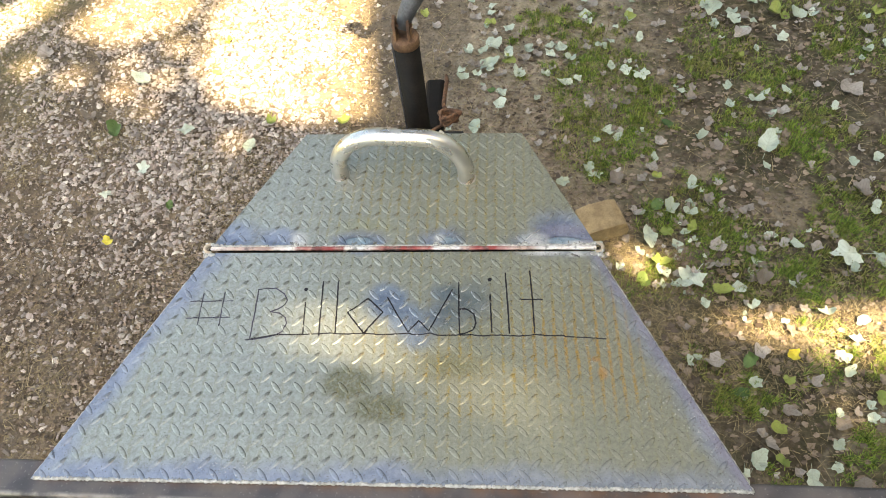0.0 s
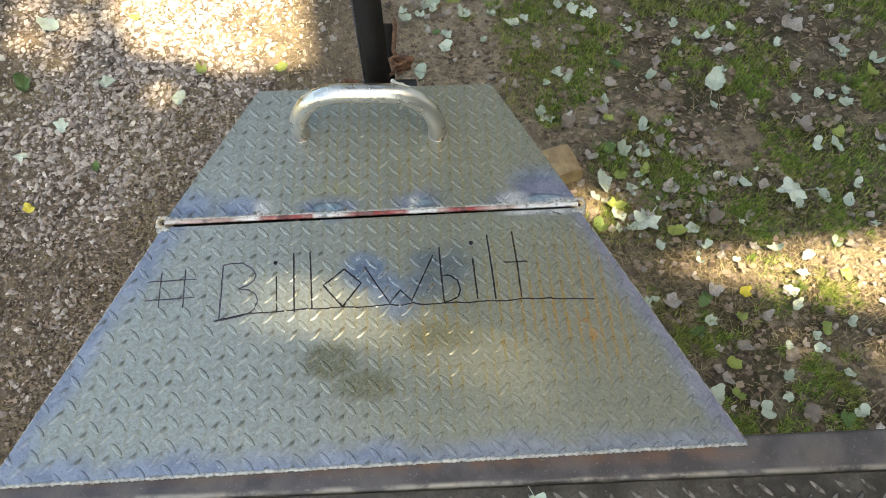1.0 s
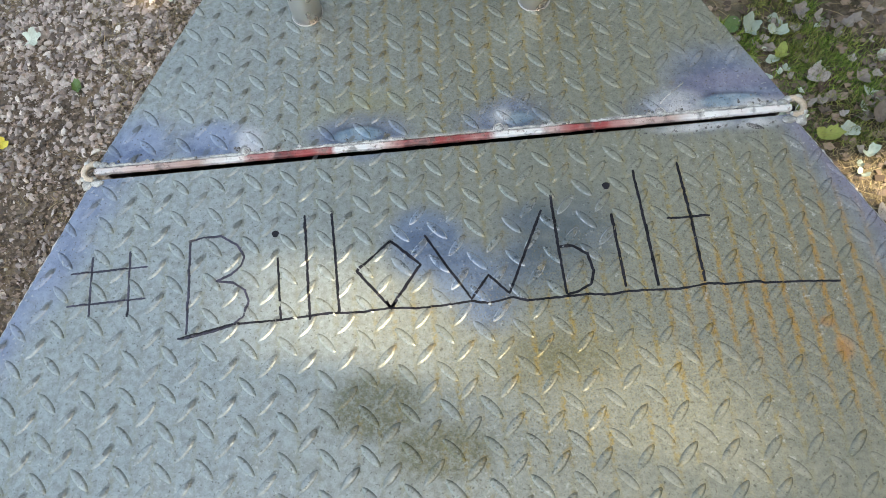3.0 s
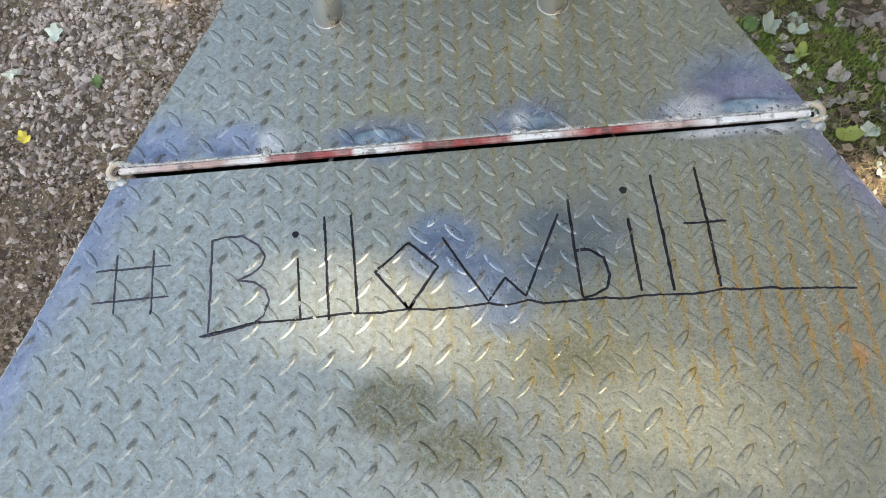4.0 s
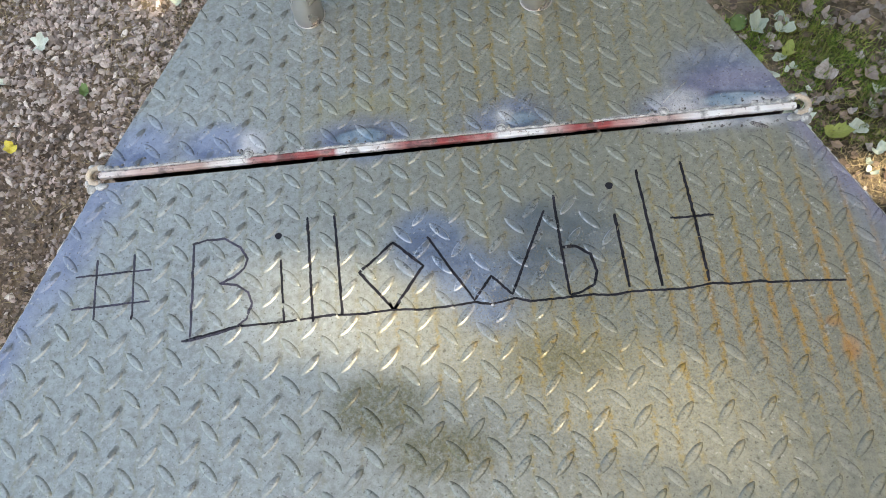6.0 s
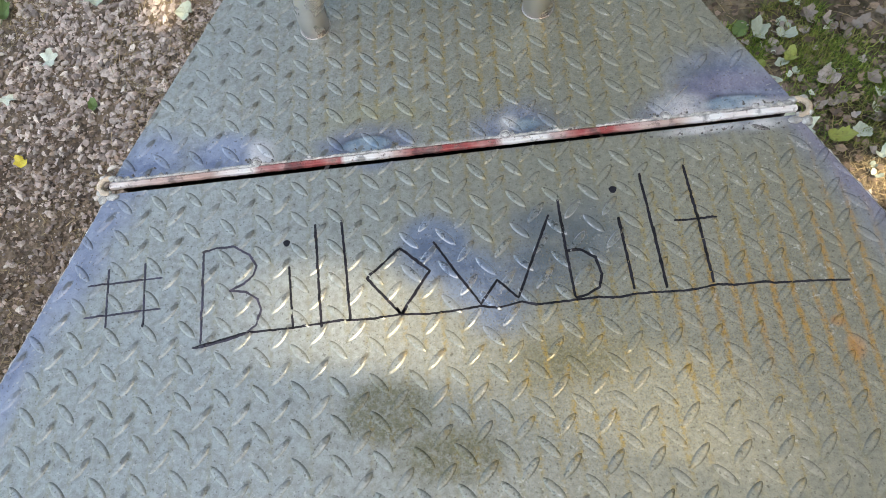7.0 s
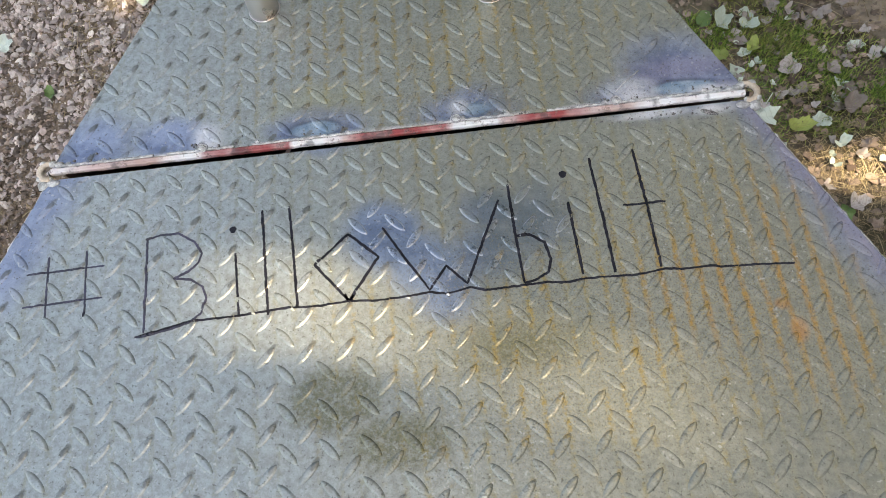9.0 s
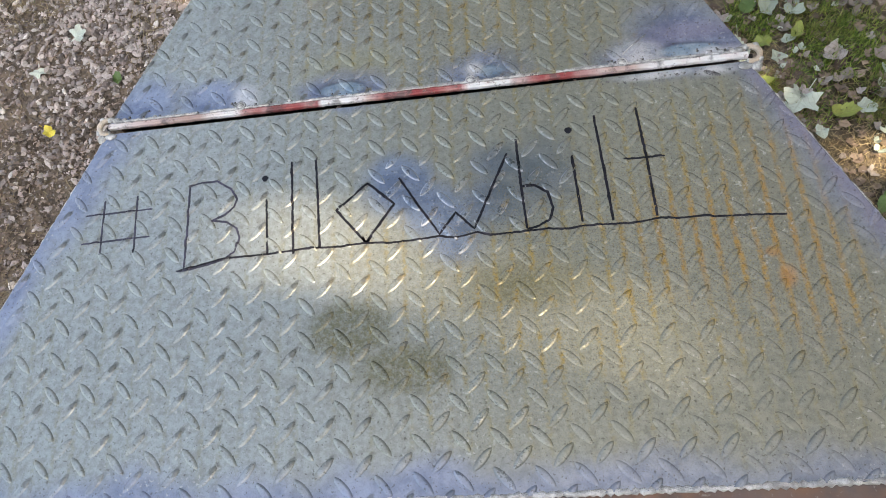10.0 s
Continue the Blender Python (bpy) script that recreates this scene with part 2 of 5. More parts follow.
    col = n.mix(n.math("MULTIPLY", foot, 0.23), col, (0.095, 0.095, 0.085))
    rim = n.math("MULTIPLY", n.math("MULTIPLY", n.ramp(h, 0.05, 0.3), n.ramp(h, 0.95, 0.6)), n.math("MULTIPLY", heart, n.ramp(n.noise(80, 3), 0.4, 0.55)))
    col = n.mix(n.math("MULTIPLY", rim, 0.75), col, (0.48, 0.51, 0.55))
    # dirt and rust caught at the upper end of the rising lugs
    end_u, end_v = n.math("ADD", column_at, -0.16), n.math("ADD", row_at, -0.20)
    du = n.math("MULTIPLY", n.math("SUBTRACT", n.math("FRACT", end_u), 0.5), 0.0355)
    dv = n.math("MULTIPLY", n.math("SUBTRACT", n.math("FRACT", end_v), 0.5), 0.0330)
    c, d = math.cos(RISING), math.sin(RISING)
    along = n.math("DIVIDE", n.math("ADD", n.math("MULTIPLY", du, c), n.math("MULTIPLY", dv, d)), 0.0068)
    across = n.math("DIVIDE", n.math("SUBTRACT", n.math("MULTIPLY", dv, c), n.math("MULTIPLY", du, d)), 0.0030)
    far = n.math("SQRT", n.math("ADD", n.math("MULTIPLY", along, along), n.math("MULTIPLY", across, across)))
    far = n.math("ADD", far, n.math("MULTIPLY_ADD", n.noise(150, 4, rough=0.7), 1.8, -0.9))
    cell = n.node("ShaderNodeTexWhiteNoise")
    cell.noise_dimensions = "2D"
    both = n.node("ShaderNodeCombineXYZ")
    n.put(both.inputs[0], n.math("FLOOR", end_u))
    n.put(both.inputs[1], n.math("FLOOR", end_v))
    n.put(cell.inputs["Vector"], both.outputs[0])
    smudge = n.math("MULTIPLY", n.ramp(far, 1.15, 0.6), n.ramp(cell.outputs["Value"], 0.0, 0.7, 0.25, 1.0))
    west = n.ramp(n.math("MULTIPLY_ADD", wob, 0.1, xy[0]), 0.12, -0.10)
    col = n.mix(n.math("MULTIPLY", n.math("MULTIPLY", smudge, west), 0.75), col, (0.105, 0.108, 0.098))
    col = n.mix(n.math("MULTIPLY", n.math("MULTIPLY", smudge, crumb), n.math("MULTIPLY", mid, 0.8)), col, (0.33, 0.215, 0.05))
    smear = n.math("MULTIPLY", n.ramp(n.noise(48, 5, rough=0.7), 0.56, 0.70), n.ramp(n.noise(7, 3), 0.40, 0.60))
    col = n.mix(n.math("MULTIPLY", smear, 0.35), col, (0.20, 0.205, 0.19))
    # grit and dirt specks
    grain = n.math("MULTIPLY", n.ramp(n.noise(620, 3, rough=0.75), 0.50, 0.62), n.math("MULTIPLY_ADD", n.math("MAXIMUM", mid, olive), 0.38, 0.16))
    col = n.mix(grain, col, (0.085, 0.080, 0.050))
    sand = n.math("MULTIPLY", n.ramp(n.noise(540, 3, n.scaled(n.pos, 1, 1, 0.2), 0.7), 0.54, 0.64), mid)
    col = n.mix(n.math("MULTIPLY", sand, 0.45), col, (0.42, 0.33, 0.13))
    dots = n.ramp(n.noise(330, 2), 0.62, 0.70)
    col = n.mix(n.math("MULTIPLY", dots, 0.6), col, (0.07, 0.065, 0.05))
    pale = n.math("MULTIPLY", n.ramp(n.noise(270, 2, n.scaled(n.pos, 1, 1, 0.3)), 0.63, 0.72), n.ramp(n.noise(12, 3), 0.4, 0.6))
    col = n.mix(n.math("MULTIPLY", pale, 0.5), col, (0.56, 0.56, 0.52))
    rough = n.math("ADD", n.ramp(fine, 0, 1, 0.31, 0.48), n.math("MULTIPLY", n.ramp(n.math("MULTIPLY_ADD", wob, 0.05, xy[0]), 0.08, 0.28), 0.18))
    n.bump(n.math("ADD", n.noise(220, 4), n.math("MULTIPLY", n.noise(30, 3), 2.0)), 0.22, 0.0012)
    rough = n.math("MULTIPLY_ADD", n.math("MULTIPLY", n.ramp(h, 0.08, 0.4), n.math("MAXIMUM", heart, n.ramp(xy[0], -0.15, 0.1, 0.2, 0.8))), -0.055, rough)
    return n.set(col, rough, 0.45)


M_PANEL = steel_panel("hot_rolled_steel")


def rail_steel():
    n = Nodes("rail_steel")
    f = n.ramp(n.noise(18, 5), 0.35, 0.65)
    col = n.mix(f, (0.065, 0.060, 0.066), (0.120, 0.110, 0.118))
    xy = n.split(n.pos)
    rust = n.math("MULTIPLY", n.ramp(n.noise(22, 5), 0.35, 0.6), n.math("MULTIPLY", n.ramp(xy[1], -0.424, -0.402), n.math("MULTIPLY", n.ramp(xy[0], 0.56, 0.48), n.ramp(xy[0], -0.54, -0.50))))
    col = n.mix(n.math("MULTIPLY", rust, 0.75), col, (0.20, 0.105, 0.065))
    col = n.mix(n.math("MULTIPLY", n.ramp(n.noise(260, 3), 0.62, 0.75), 0.5), col, (0.3, 0.29, 0.28))
    rub = n.math("MULTIPLY", n.ramp(xy[1], -0.428, -0.434), n.ramp(n.noise(20, 5, rough=0.65), 0.40, 0.58))
    col = n.mix(n.math("MULTIPLY", rub, 0.75), col, (0.36, 0.33, 0.30))
    dust = n.ramp(n.noise(9, 5, rough=0.6), 0.48, 0.66)
    col = n.mix(n.math("MULTIPLY", dust, 0.35), col, (0.17, 0.14, 0.115))
    n.bump(n.noise(120, 4), 0.3, 0.001)
    return n.set(col, n.ramp(f, 0, 1, 0.35, 0.55), 0.35)


M_RAIL = rail_steel()


def deck_steel():
    n = Nodes("dark_deck_steel")
    f = n.ramp(n.noise(22, 5, rough=0.6), 0.35, 0.65)
    col = n.mix(f, (0.035, 0.031, 0.028), (0.098, 0.090, 0.080))
    col = n.mix(n.math("MULTIPLY", n.ramp(n.noise(210, 4, rough=0.7), 0.45, 0.65), 0.5), col, (0.030, 0.026, 0.022))
    h = n.attribute("lug_height")
    bare = n.math("MULTIPLY", n.ramp(h, 0.35, 0.85), n.ramp(n.noise(70, 3), 0.35, 0.60))
    col = n.mix(n.math("MULTIPLY", bare, 0.7), col, (0.30, 0.29, 0.27))
    n.bump(n.noise(160, 4), 0.3, 0.001)
    return n.set(col, n.math("MULTIPLY_ADD", bare, -0.16, 0.48), 0.4)


M_DECK = deck_steel()
M_WELD = simple("weld_bead", (0.34, 0.33, 0.325), (0.74, 0.73, 0.72), 160, 0.5, 0.5, 0.6)
M_SPATTER = simple("burnt_spatter", (0.035, 0.032, 0.032), (0.40, 0.38, 0.37), 900, 0.45, 0.4, 0.4)
M_TACK = simple("weld_spatter", (0.35, 0.34, 0.33), (0.78, 0.77, 0.75), 190, 0.42, 0.5, 0.6)



def hinge_paint():
    """Red and white paint in uneven stretches along the bar, chipped and sooty by the tacks."""
    n = Nodes("chipped_red_and_white_paint")
    xyz = n.split(n.pos)
    at = n.math("MULTIPLY_ADD", xyz[0], 1 / 0.70, 0.5)
    at = n.math("ADD", at, n.math("MULTIPLY_ADD", n.noise(70, 4, rough=0.7), 0.016, -0.008))
    ramp = n.node("ShaderNodeValToRGB")
    n.put(ramp.inputs[0], at)
    white, pink, red, rust = (0.80, 0.78, 0.77, 1), (0.60, 0.44, 0.41, 1), (0.34, 0.060, 0.058, 1), (0.42, 0.27, 0.23, 1)
    stops = ((0.0, white), (0.07, pink), (0.16, rust), (0.185, white), (0.225, white), (0.232, red), (0.352, red), (0.358, white), (0.418, white),
             (0.43, pink), (0.46, red), (0.575, red), (0.585, white), (0.642, white), (0.652, pink), (0.69, red), (0.755, red), (0.775, pink),
             (0.82, rust), (0.85, white), (1.0, white))
    e = ramp.color_ramp.elements
    e[0].position, e[0].color = stops[0]
    e[1].position, e[1].color = stops[-1]
    for p, c in stops[1:-1]:
        e.new(p).color = c
    col = ramp.outputs[0]
    fade = n.ramp(n.noise(48, 4), 0.40, 0.66)
    col = n.mix(n.math("MULTIPLY", fade, 0.40), col, (0.66, 0.52, 0.49))
    chip = n.ramp(n.noise(150, 5, rough=0.7), 0.56, 0.64)
    col = n.mix(n.math("MULTIPLY", chip, 0.75), col, (0.24, 0.16, 0.14))
    soot = n.ramp(n.noise(42, 4, rough=0.65), 0.54, 0.66)
    col = n.mix(n.math("MULTIPLY", soot, 0.65), col, (0.055, 0.042, 0.042))
    n.bump(n.math("ADD", chip, n.noise(200, 3)), 0.5, 0.0009)
    return n.set(col, 0.5, 0.0)


M_HINGE = hinge_paint()
M_RING = simple("rusty_hinge_end", (0.50, 0.38, 0.28), (0.80, 0.70, 0.58), 70, 0.55, 0.3)
M_INK = simple("black_marker_ink", (0.006, 0.006, 0.009), (0.022, 0.021, 0.032), 90, 0.5, 0.0, 0.1)
M_INK.node_tree.nodes["Principled BSDF"].inputs["Specular IOR Level"].default_value = 0.2
M_INK_FADED = simple("faded_marker_ink", (0.020, 0.018, 0.032), (0.070, 0.064, 0.105), 90, 0.55, 0.0, 0.1)
M_BLACK = simple("black_paint", (0.006, 0.005, 0.005), (0.016, 0.013, 0.012), 25, 0.62, 0.0)
M_BLACK.node_tree.nodes["Principled BSDF"].inputs["Specular IOR Level"].default_value = 0.2
M_RUST = simple("rusted_steel", (0.075, 0.035, 0.022), (0.29, 0.165, 0.10), 40, 0.8, 0.1, 0.6)
M_GREYPAINT = simple("worn_grey_paint", (0.040, 0.043, 0.055), (0.135, 0.14, 0.165), 30, 0.5, 0.1)
M_TONGUE = simple("worn_dark_paint", (0.010, 0.011, 0.014), (0.050, 0.055, 0.072), 24, 0.45, 0.1)
# near-black, so the shade in box and hinge gap sits in the colour
M_INNER_SHADE = simple("inner_shade_black", (0.010, 0.009, 0.009), (0.022, 0.019, 0.018), 20, 0.8)
M_CLOTH = simple("dirty_white_tape", (0.55, 0.54, 0.52), (0.85, 0.85, 0.84), 60, 0.7)
M_ROPE = simple("brown_rope", (0.060, 0.028, 0.018), (0.25, 0.125, 0.072), 90, 0.85)
M_BARK = simple("grey_brown_bark", (0.06, 0.05, 0.04), (0.17, 0.145, 0.12), 14, 0.9, 0.0, 0.8, 0.01)
M_SUN_SCREEN = simple("sun_screen_grey", (0.26, 0.26, 0.25), (0.42, 0.41, 0.39), 3, 0.8)


def handle_steel():
    n = Nodes("brushed_pipe_steel")
    f = n.ramp(n.noise(26, 4), 0.3, 0.7)
    z = n.split(n.pos)[2]
    col = n.mix(f, (0.60, 0.575, 0.55), (0.74, 0.725, 0.71))
    foot = n.ramp(n.math("MULTIPLY_ADD", n.noise(40, 3), 0.03, z), ZP + 0.058, ZP + 0.02)
    col = n.mix(n.math("MULTIPLY", foot, 0.30), col, (0.36, 0.30, 0.25))
    n.bump(n.noise(1.0, 3, n.scaled(n.pos, 40, 400, 400)), 0.12, 0.0006)
    return n.set(col, n.ramp(f, 0, 1, 0.23, 0.37), 0.92)


M_HANDLE = handle_steel()


def ground_earth():
    n = Nodes("dirt_and_litter")
    xy = n.split(n.pos)
    f = n.ramp(n.noise(3.2, 6, rough=0.6), 0.3, 0.7)
    g = n.ramp(n.noise(28, 5, rough=0.65), 0.32, 0.68)
    col = n.mix(f, (0.165, 0.128, 0.094), (0.34, 0.275, 0.21))
    col = n.mix(n.math("MULTIPLY", g, 0.66), col, (0.070, 0.052, 0.039))
    pale = n.ramp(n.noise(70, 4), 0.55, 0.7)
    col = n.mix(n.math("MULTIPLY", pale, 0.45), col, (0.34, 0.28, 0.215))
    path = n.math("MULTIPLY", n.math("MULTIPLY", n.ramp(xy[0], -0.15, 0.15), n.ramp(xy[0], 0.95, 0.60)), n.math("MULTIPLY", n.ramp(xy[1], 0.66, 0.82), n.ramp(n.noise(9, 4), 0.30, 0.55)))
    col = n.mix(n.math("MULTIPLY", path, 0.6), col, (0.44, 0.37, 0.285))
    # brown soil under the gravel, deepened for the shadowed gaps between stones
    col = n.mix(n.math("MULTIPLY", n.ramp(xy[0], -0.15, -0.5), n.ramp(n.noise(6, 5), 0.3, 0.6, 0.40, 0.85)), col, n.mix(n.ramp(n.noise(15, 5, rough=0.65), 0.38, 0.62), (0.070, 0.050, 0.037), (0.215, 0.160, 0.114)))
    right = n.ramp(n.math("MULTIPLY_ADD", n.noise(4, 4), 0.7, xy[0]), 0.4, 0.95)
    # dark brown soil at right, deepened for shadow gaps in the grass
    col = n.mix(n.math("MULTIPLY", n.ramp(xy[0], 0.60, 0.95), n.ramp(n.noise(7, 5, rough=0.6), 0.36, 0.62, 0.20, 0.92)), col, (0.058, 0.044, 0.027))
    wob = n.math("MULTIPLY_ADD", n.noise(11, 4), 1.6, -0.8)
    bald = union(n, [blob(n, xy, wob, x, y, r, 0.8 * r, 0.5) for x, y, r in ((1.10, 0.71, 0.10), (0.84, 0.83, 0.07), (1.12, 1.02, 0.07), (0.92, 0.95, 0.05), (1.22, -0.05, 0.10), (1.35, 0.30, 0.12), (0.72, 1.35, 0.06))])
    col = n.mix(n.math("MULTIPLY", bald, 0.6), col, (0.37, 0.295, 0.215))
    green = n.math("MULTIPLY", right, n.ramp(n.noise(5.5, 5, rough=0.6), 0.42, 0.62))
    col = n.mix(n.math("MULTIPLY", green, 0.5), col, (0.062, 0.066, 0.028))
    away = n.math("SQRT", n.math("ADD", n.math("MULTIPLY", xy[0], xy[0]), n.math("MULTIPLY", xy[1], xy[1])))
    away = n.ramp(n.math("MULTIPLY_ADD", n.noise(1.2, 4), 1.6, away), 2.6, 4.2)
    col = n.mix(away, col, n.mix(n.ramp(n.noise(0.9, 6, rough=0.65), 0.4, 0.6), (0.17, 0.135, 0.095), (0.085, 0.105, 0.040)))
    vor = n.node("ShaderNodeTexVoronoi")
    n.put(vor.inputs["Vector"], n.pos)
    vor.inputs["Scale"].default_value = 75
    n.bump(n.math("ADD", n.math("MULTIPLY", vor.outputs["Distance"], -1.0), n.noise(90, 6, rough=0.7)), 0.8, 0.008)
    return n.set(col, 0.95, 0.0)


M_GROUND = ground_earth()


def stone_mat():
    n = Nodes("gravel_stone")
    r = n.math("FRACT", n.math("ADD", n.island(), n.random()))
    ramp = n.node("ShaderNodeValToRGB")
    n.put(ramp.inputs[0], r)
    e = ramp.color_ramp.elements
    e[0].position, e[0].color = 0.0, (0.055, 0.042, 0.035, 1)
    e[1].position, e[1].color = 1.0, (0.80, 0.745, 0.68, 1)
    for p, c in ((0.20, (0.52, 0.435, 0.405, 1)), (0.40, (0.17, 0.145, 0.138, 1)), (0.62, (0.63, 0.56, 0.52, 1)), (0.82, (0.32, 0.278, 0.262, 1))):
        k = e.new(p)
        k.color = c
    col = n.mix(n.math("MULTIPLY", n.ramp(n.noise(160, 4), 0.35, 0.7), 0.35), ramp.outputs[0], (0.17, 0.13, 0.10))
    n.bump(n.noise(220, 4), 0.4, 0.002)
    return n.set(col, 0.85, 0.0)


M_STONE = stone_mat()


def leaf_mat(name, a, b, vein):
    n = Nodes(name)
    r = n.math("FRACT", n.math("ADD", n.island(), n.random()))
    col = n.mix(r, a, b)
    col = n.mix(n.math("MULTIPLY", n.ramp(n.noise(110, 4), 0.5, 0.7), 0.4), col, vein)
    col = n.mix(n.math("MULTIPLY", n.ramp(n.noise(24, 4), 0.5, 0.75), 0.35), col, vein)
    # midrib and side veins in the leaf's own space
    own = n.split(n.node("ShaderNodeTexCoord").outputs["Object"])
    side = n.math("ABSOLUTE", own[0])
    rib = n.ramp(side, 0.022, 0.006)
    slant = n.math("SUBTRACT", n.math("MULTIPLY", own[1], 7.0), n.math("MULTIPLY", side, 6.0))
    wave = n.math("ABSOLUTE", n.math("SUBTRACT", n.math("FRACT", slant), 0.5))
    veins = n.math("MAXIMUM", rib, n.math("MULTIPLY", n.ramp(wave, 0.10, 0.03), n.ramp(side, 0.5, 0.42)))
    col = n.mix(n.math("MULTIPLY", veins, 0.40), col, vein)
    n.bump(n.math("ADD", n.noise(140, 3), n.math("MULTIPLY", veins, 0.6)), 0.4, 0.0012)
    return n.set(col, 0.58, 0.0)


M_LEAF = {
    "p": leaf_mat("pale_dry_leaf", (0.33, 0.40, 0.33), (0.53, 0.60, 0.52), (0.30, 0.32, 0.24)),
    "m": leaf_mat("silvery_lobed_leaf", (0.50, 0.58, 0.50), (0.64, 0.70, 0.62), (0.38, 0.42, 0.34)),
    "g": leaf_mat("yellow_green_leaf", (0.17, 0.25, 0.06), (0.33, 0.38, 0.10), (0.22, 0.20, 0.07)),
    "y": leaf_mat("yellow_leaf", (0.62, 0.52, 0.05), (0.70, 0.60, 0.09), (0.45, 0.32, 0.06)),
    "b": leaf_mat("grey_brown_leaf", (0.20, 0.165, 0.14), (0.44, 0.405, 0.385), (0.13, 0.095, 0.075)),
    "w": leaf_mat("green_weed_leaf", (0.045, 0.105, 0.030), (0.110, 0.190, 0.055), (0.08, 0.12, 0.04)),
    "d": leaf_mat("brown_leaf_litter", (0.060, 0.040, 0.028), (0.36, 0.275, 0.215), (0.065, 0.042, 0.03)),
}


def grass_mat(name, a, b):
    n = Nodes(name)
    return n.set(n.mix(n.island(), a, b), 0.7, 0.0)


def turf_mat():
    n = Nodes("grass_blades")
    r = n.island()
    col = n.mix(r, (0.026, 0.080, 0.007), (0.29, 0.41, 0.072))
    dry = n.ramp(n.math("ADD", n.noise(7, 4), n.math("MULTIPLY_ADD", n.math("FRACT", n.math("MULTIPLY", r, 37.0)), 0.3, -0.15)), 0.42, 0.60)
    return n.set(n.mix(n.math("MULTIPLY", dry, 0.6), col, n.mix(r, (0.080, 0.070, 0.020), (0.38, 0.315, 0.12))), 0.6, 0.0)


M_GRASS = turf_mat()
M_STRAW = grass_mat("dry_straw", (0.10, 0.070, 0.035), (0.42, 0.34, 0.20))
M_WOODS = grass_mat("woods_foliage", (0.045, 0.048, 0.016), (0.150, 0.120, 0.040))


# ---- mesh helpers ----
def mesh_of(name, verts, faces, material, smooth=False):
    me = bpy.data.meshes.new(name)
    me.from_pydata([tuple(v) for v in verts], [], faces)
    if smooth:
        me.polygons.foreach_set("use_smooth", [True] * len(me.polygons))
    me.materials.append(material)
    me.update()
    return me


def link(name, me, parent=None, label=""):
    ob = new(name, me)
    if parent is not None:
        ob.parent = parent
        ob.matrix_parent_inverse = parent.matrix_basis.inverted()
    return tagged(ob, label)


def part(name, bm, material, parent, label="", smooth=False):
    bmesh.ops.recalc_face_normals(bm, faces=bm.faces[:])
    me = bpy.data.meshes.new(name)
    for f in bm.faces:
        f.smooth = smooth
    bm.to_mesh(me)
    bm.free()
    me.materials.append(material)
    return link(name, me, parent, label)


def thing(name, at, label, category, group="", kind=""):
    ob = new(name)
    ob.location = at
    ob.matrix_basis = Matrix.Translation(at)
    return tagged(ob, label, category, group, kind)


def box(x0, x1, y0, y1, z0, z1, bevel=0.0, seg=2):
    bm = bmesh.new()
    bmesh.ops.create_cube(bm, size=1, matrix=Matrix.Translation(((x0 + x1) / 2, (y0 + y1) / 2, (z0 + z1) / 2))
                          @ Matrix.Diagonal((x1 - x0, y1 - y0, z1 - z0, 1)))
    if bevel:
        bmesh.ops.bevel(bm, geom=bm.edges[:], offset=bevel, segments=seg, affect="EDGES", profile=0.5)
    return bm


def prism(poly, z0, z1, bevel=0.0):
    bm = bmesh.new()
    low = [bm.verts.new((x, y, z0)) for x, y in poly]
    top = [bm.verts.new((x, y, z1)) for x, y in poly]
    bm.faces.new(low[::-1])
    bm.faces.new(top)
    for i in range(len(poly)):
        j = (i + 1) % len(poly)
        bm.faces.new((low[i], low[j], top[j], top[i]))
    if bevel:
        bmesh.ops.bevel(bm, geom=bm.edges[:], offset=bevel, segments=2, affect="EDGES", profile=0.5)
    return bm


def tube(points, radius, sides=16, closed=False, wobble=0.0, caps=True, seed=0):
    """A round bar or pipe along the points; radius may be one number or one for each point."""
    rnd = random.Random(seed)
    pts = [Vector(p) for p in points]
    radii = radius if isinstance(radius, (list, tuple)) else [radius] * len(pts)
    bm = bmesh.new()
    rings, ref = [], None
    m = len(pts)
    for i, p in enumerate(pts):
        a = pts[(i - 1) % m] if closed or i else p
        b = pts[(i + 1) % m] if closed or i < m - 1 else p
        d = (b - a).normalized()
        if ref is None:
            ref = d.orthogonal().normalized()
        ref = (ref - d * ref.dot(d)).normalized()
        side = d.cross(ref)
        ring = []
        for k in range(sides):
            w = 2 * math.pi * k / sides
            r = radii[i] * (1 + wobble * rnd.uniform(-1, 1))
            ring.append(bm.verts.new(p + (ref * math.cos(w) + side * math.sin(w)) * r))
        rings.append(ring)
    for i in range(m if closed else m - 1):
        r0, r1 = rings[i], rings[(i + 1) % m]
        for k in range(sides):
            bm.faces.new((r0[k], r0[(k + 1) % sides], r1[(k + 1) % sides], r1[k]))
    if caps and not closed:
        bm.faces.new(rings[0][::-1])
        bm.faces.new(rings[-1])
    return bm


def arc(centre, radius, a0, a1, steps, u, v):
    c, u, v = Vector(centre), Vector(u), Vector(v)
    return [c + u * radius * math.cos(radians(a0 + (a1 - a0) * i / steps)) + v * radius * math.sin(radians(a0 + (a1 - a0) * i / steps))
            for i in range(steps + 1)]


def inside(poly, x, y, margin):
    """Whether (x, y) lies in the convex polygon, away from its edges."""
    sign = 0
    for i, (ax, ay) in enumerate(poly):
        bx, by = poly[(i + 1) % len(poly)]
        c = ((bx - ax) * (y - ay) - (by - ay) * (x - ax)) / math.hypot(bx - ax, by - ay)
        if sign == 0:
            sign = 1 if c > 0 else -1
        if c * sign < margin:
            return False
    return True


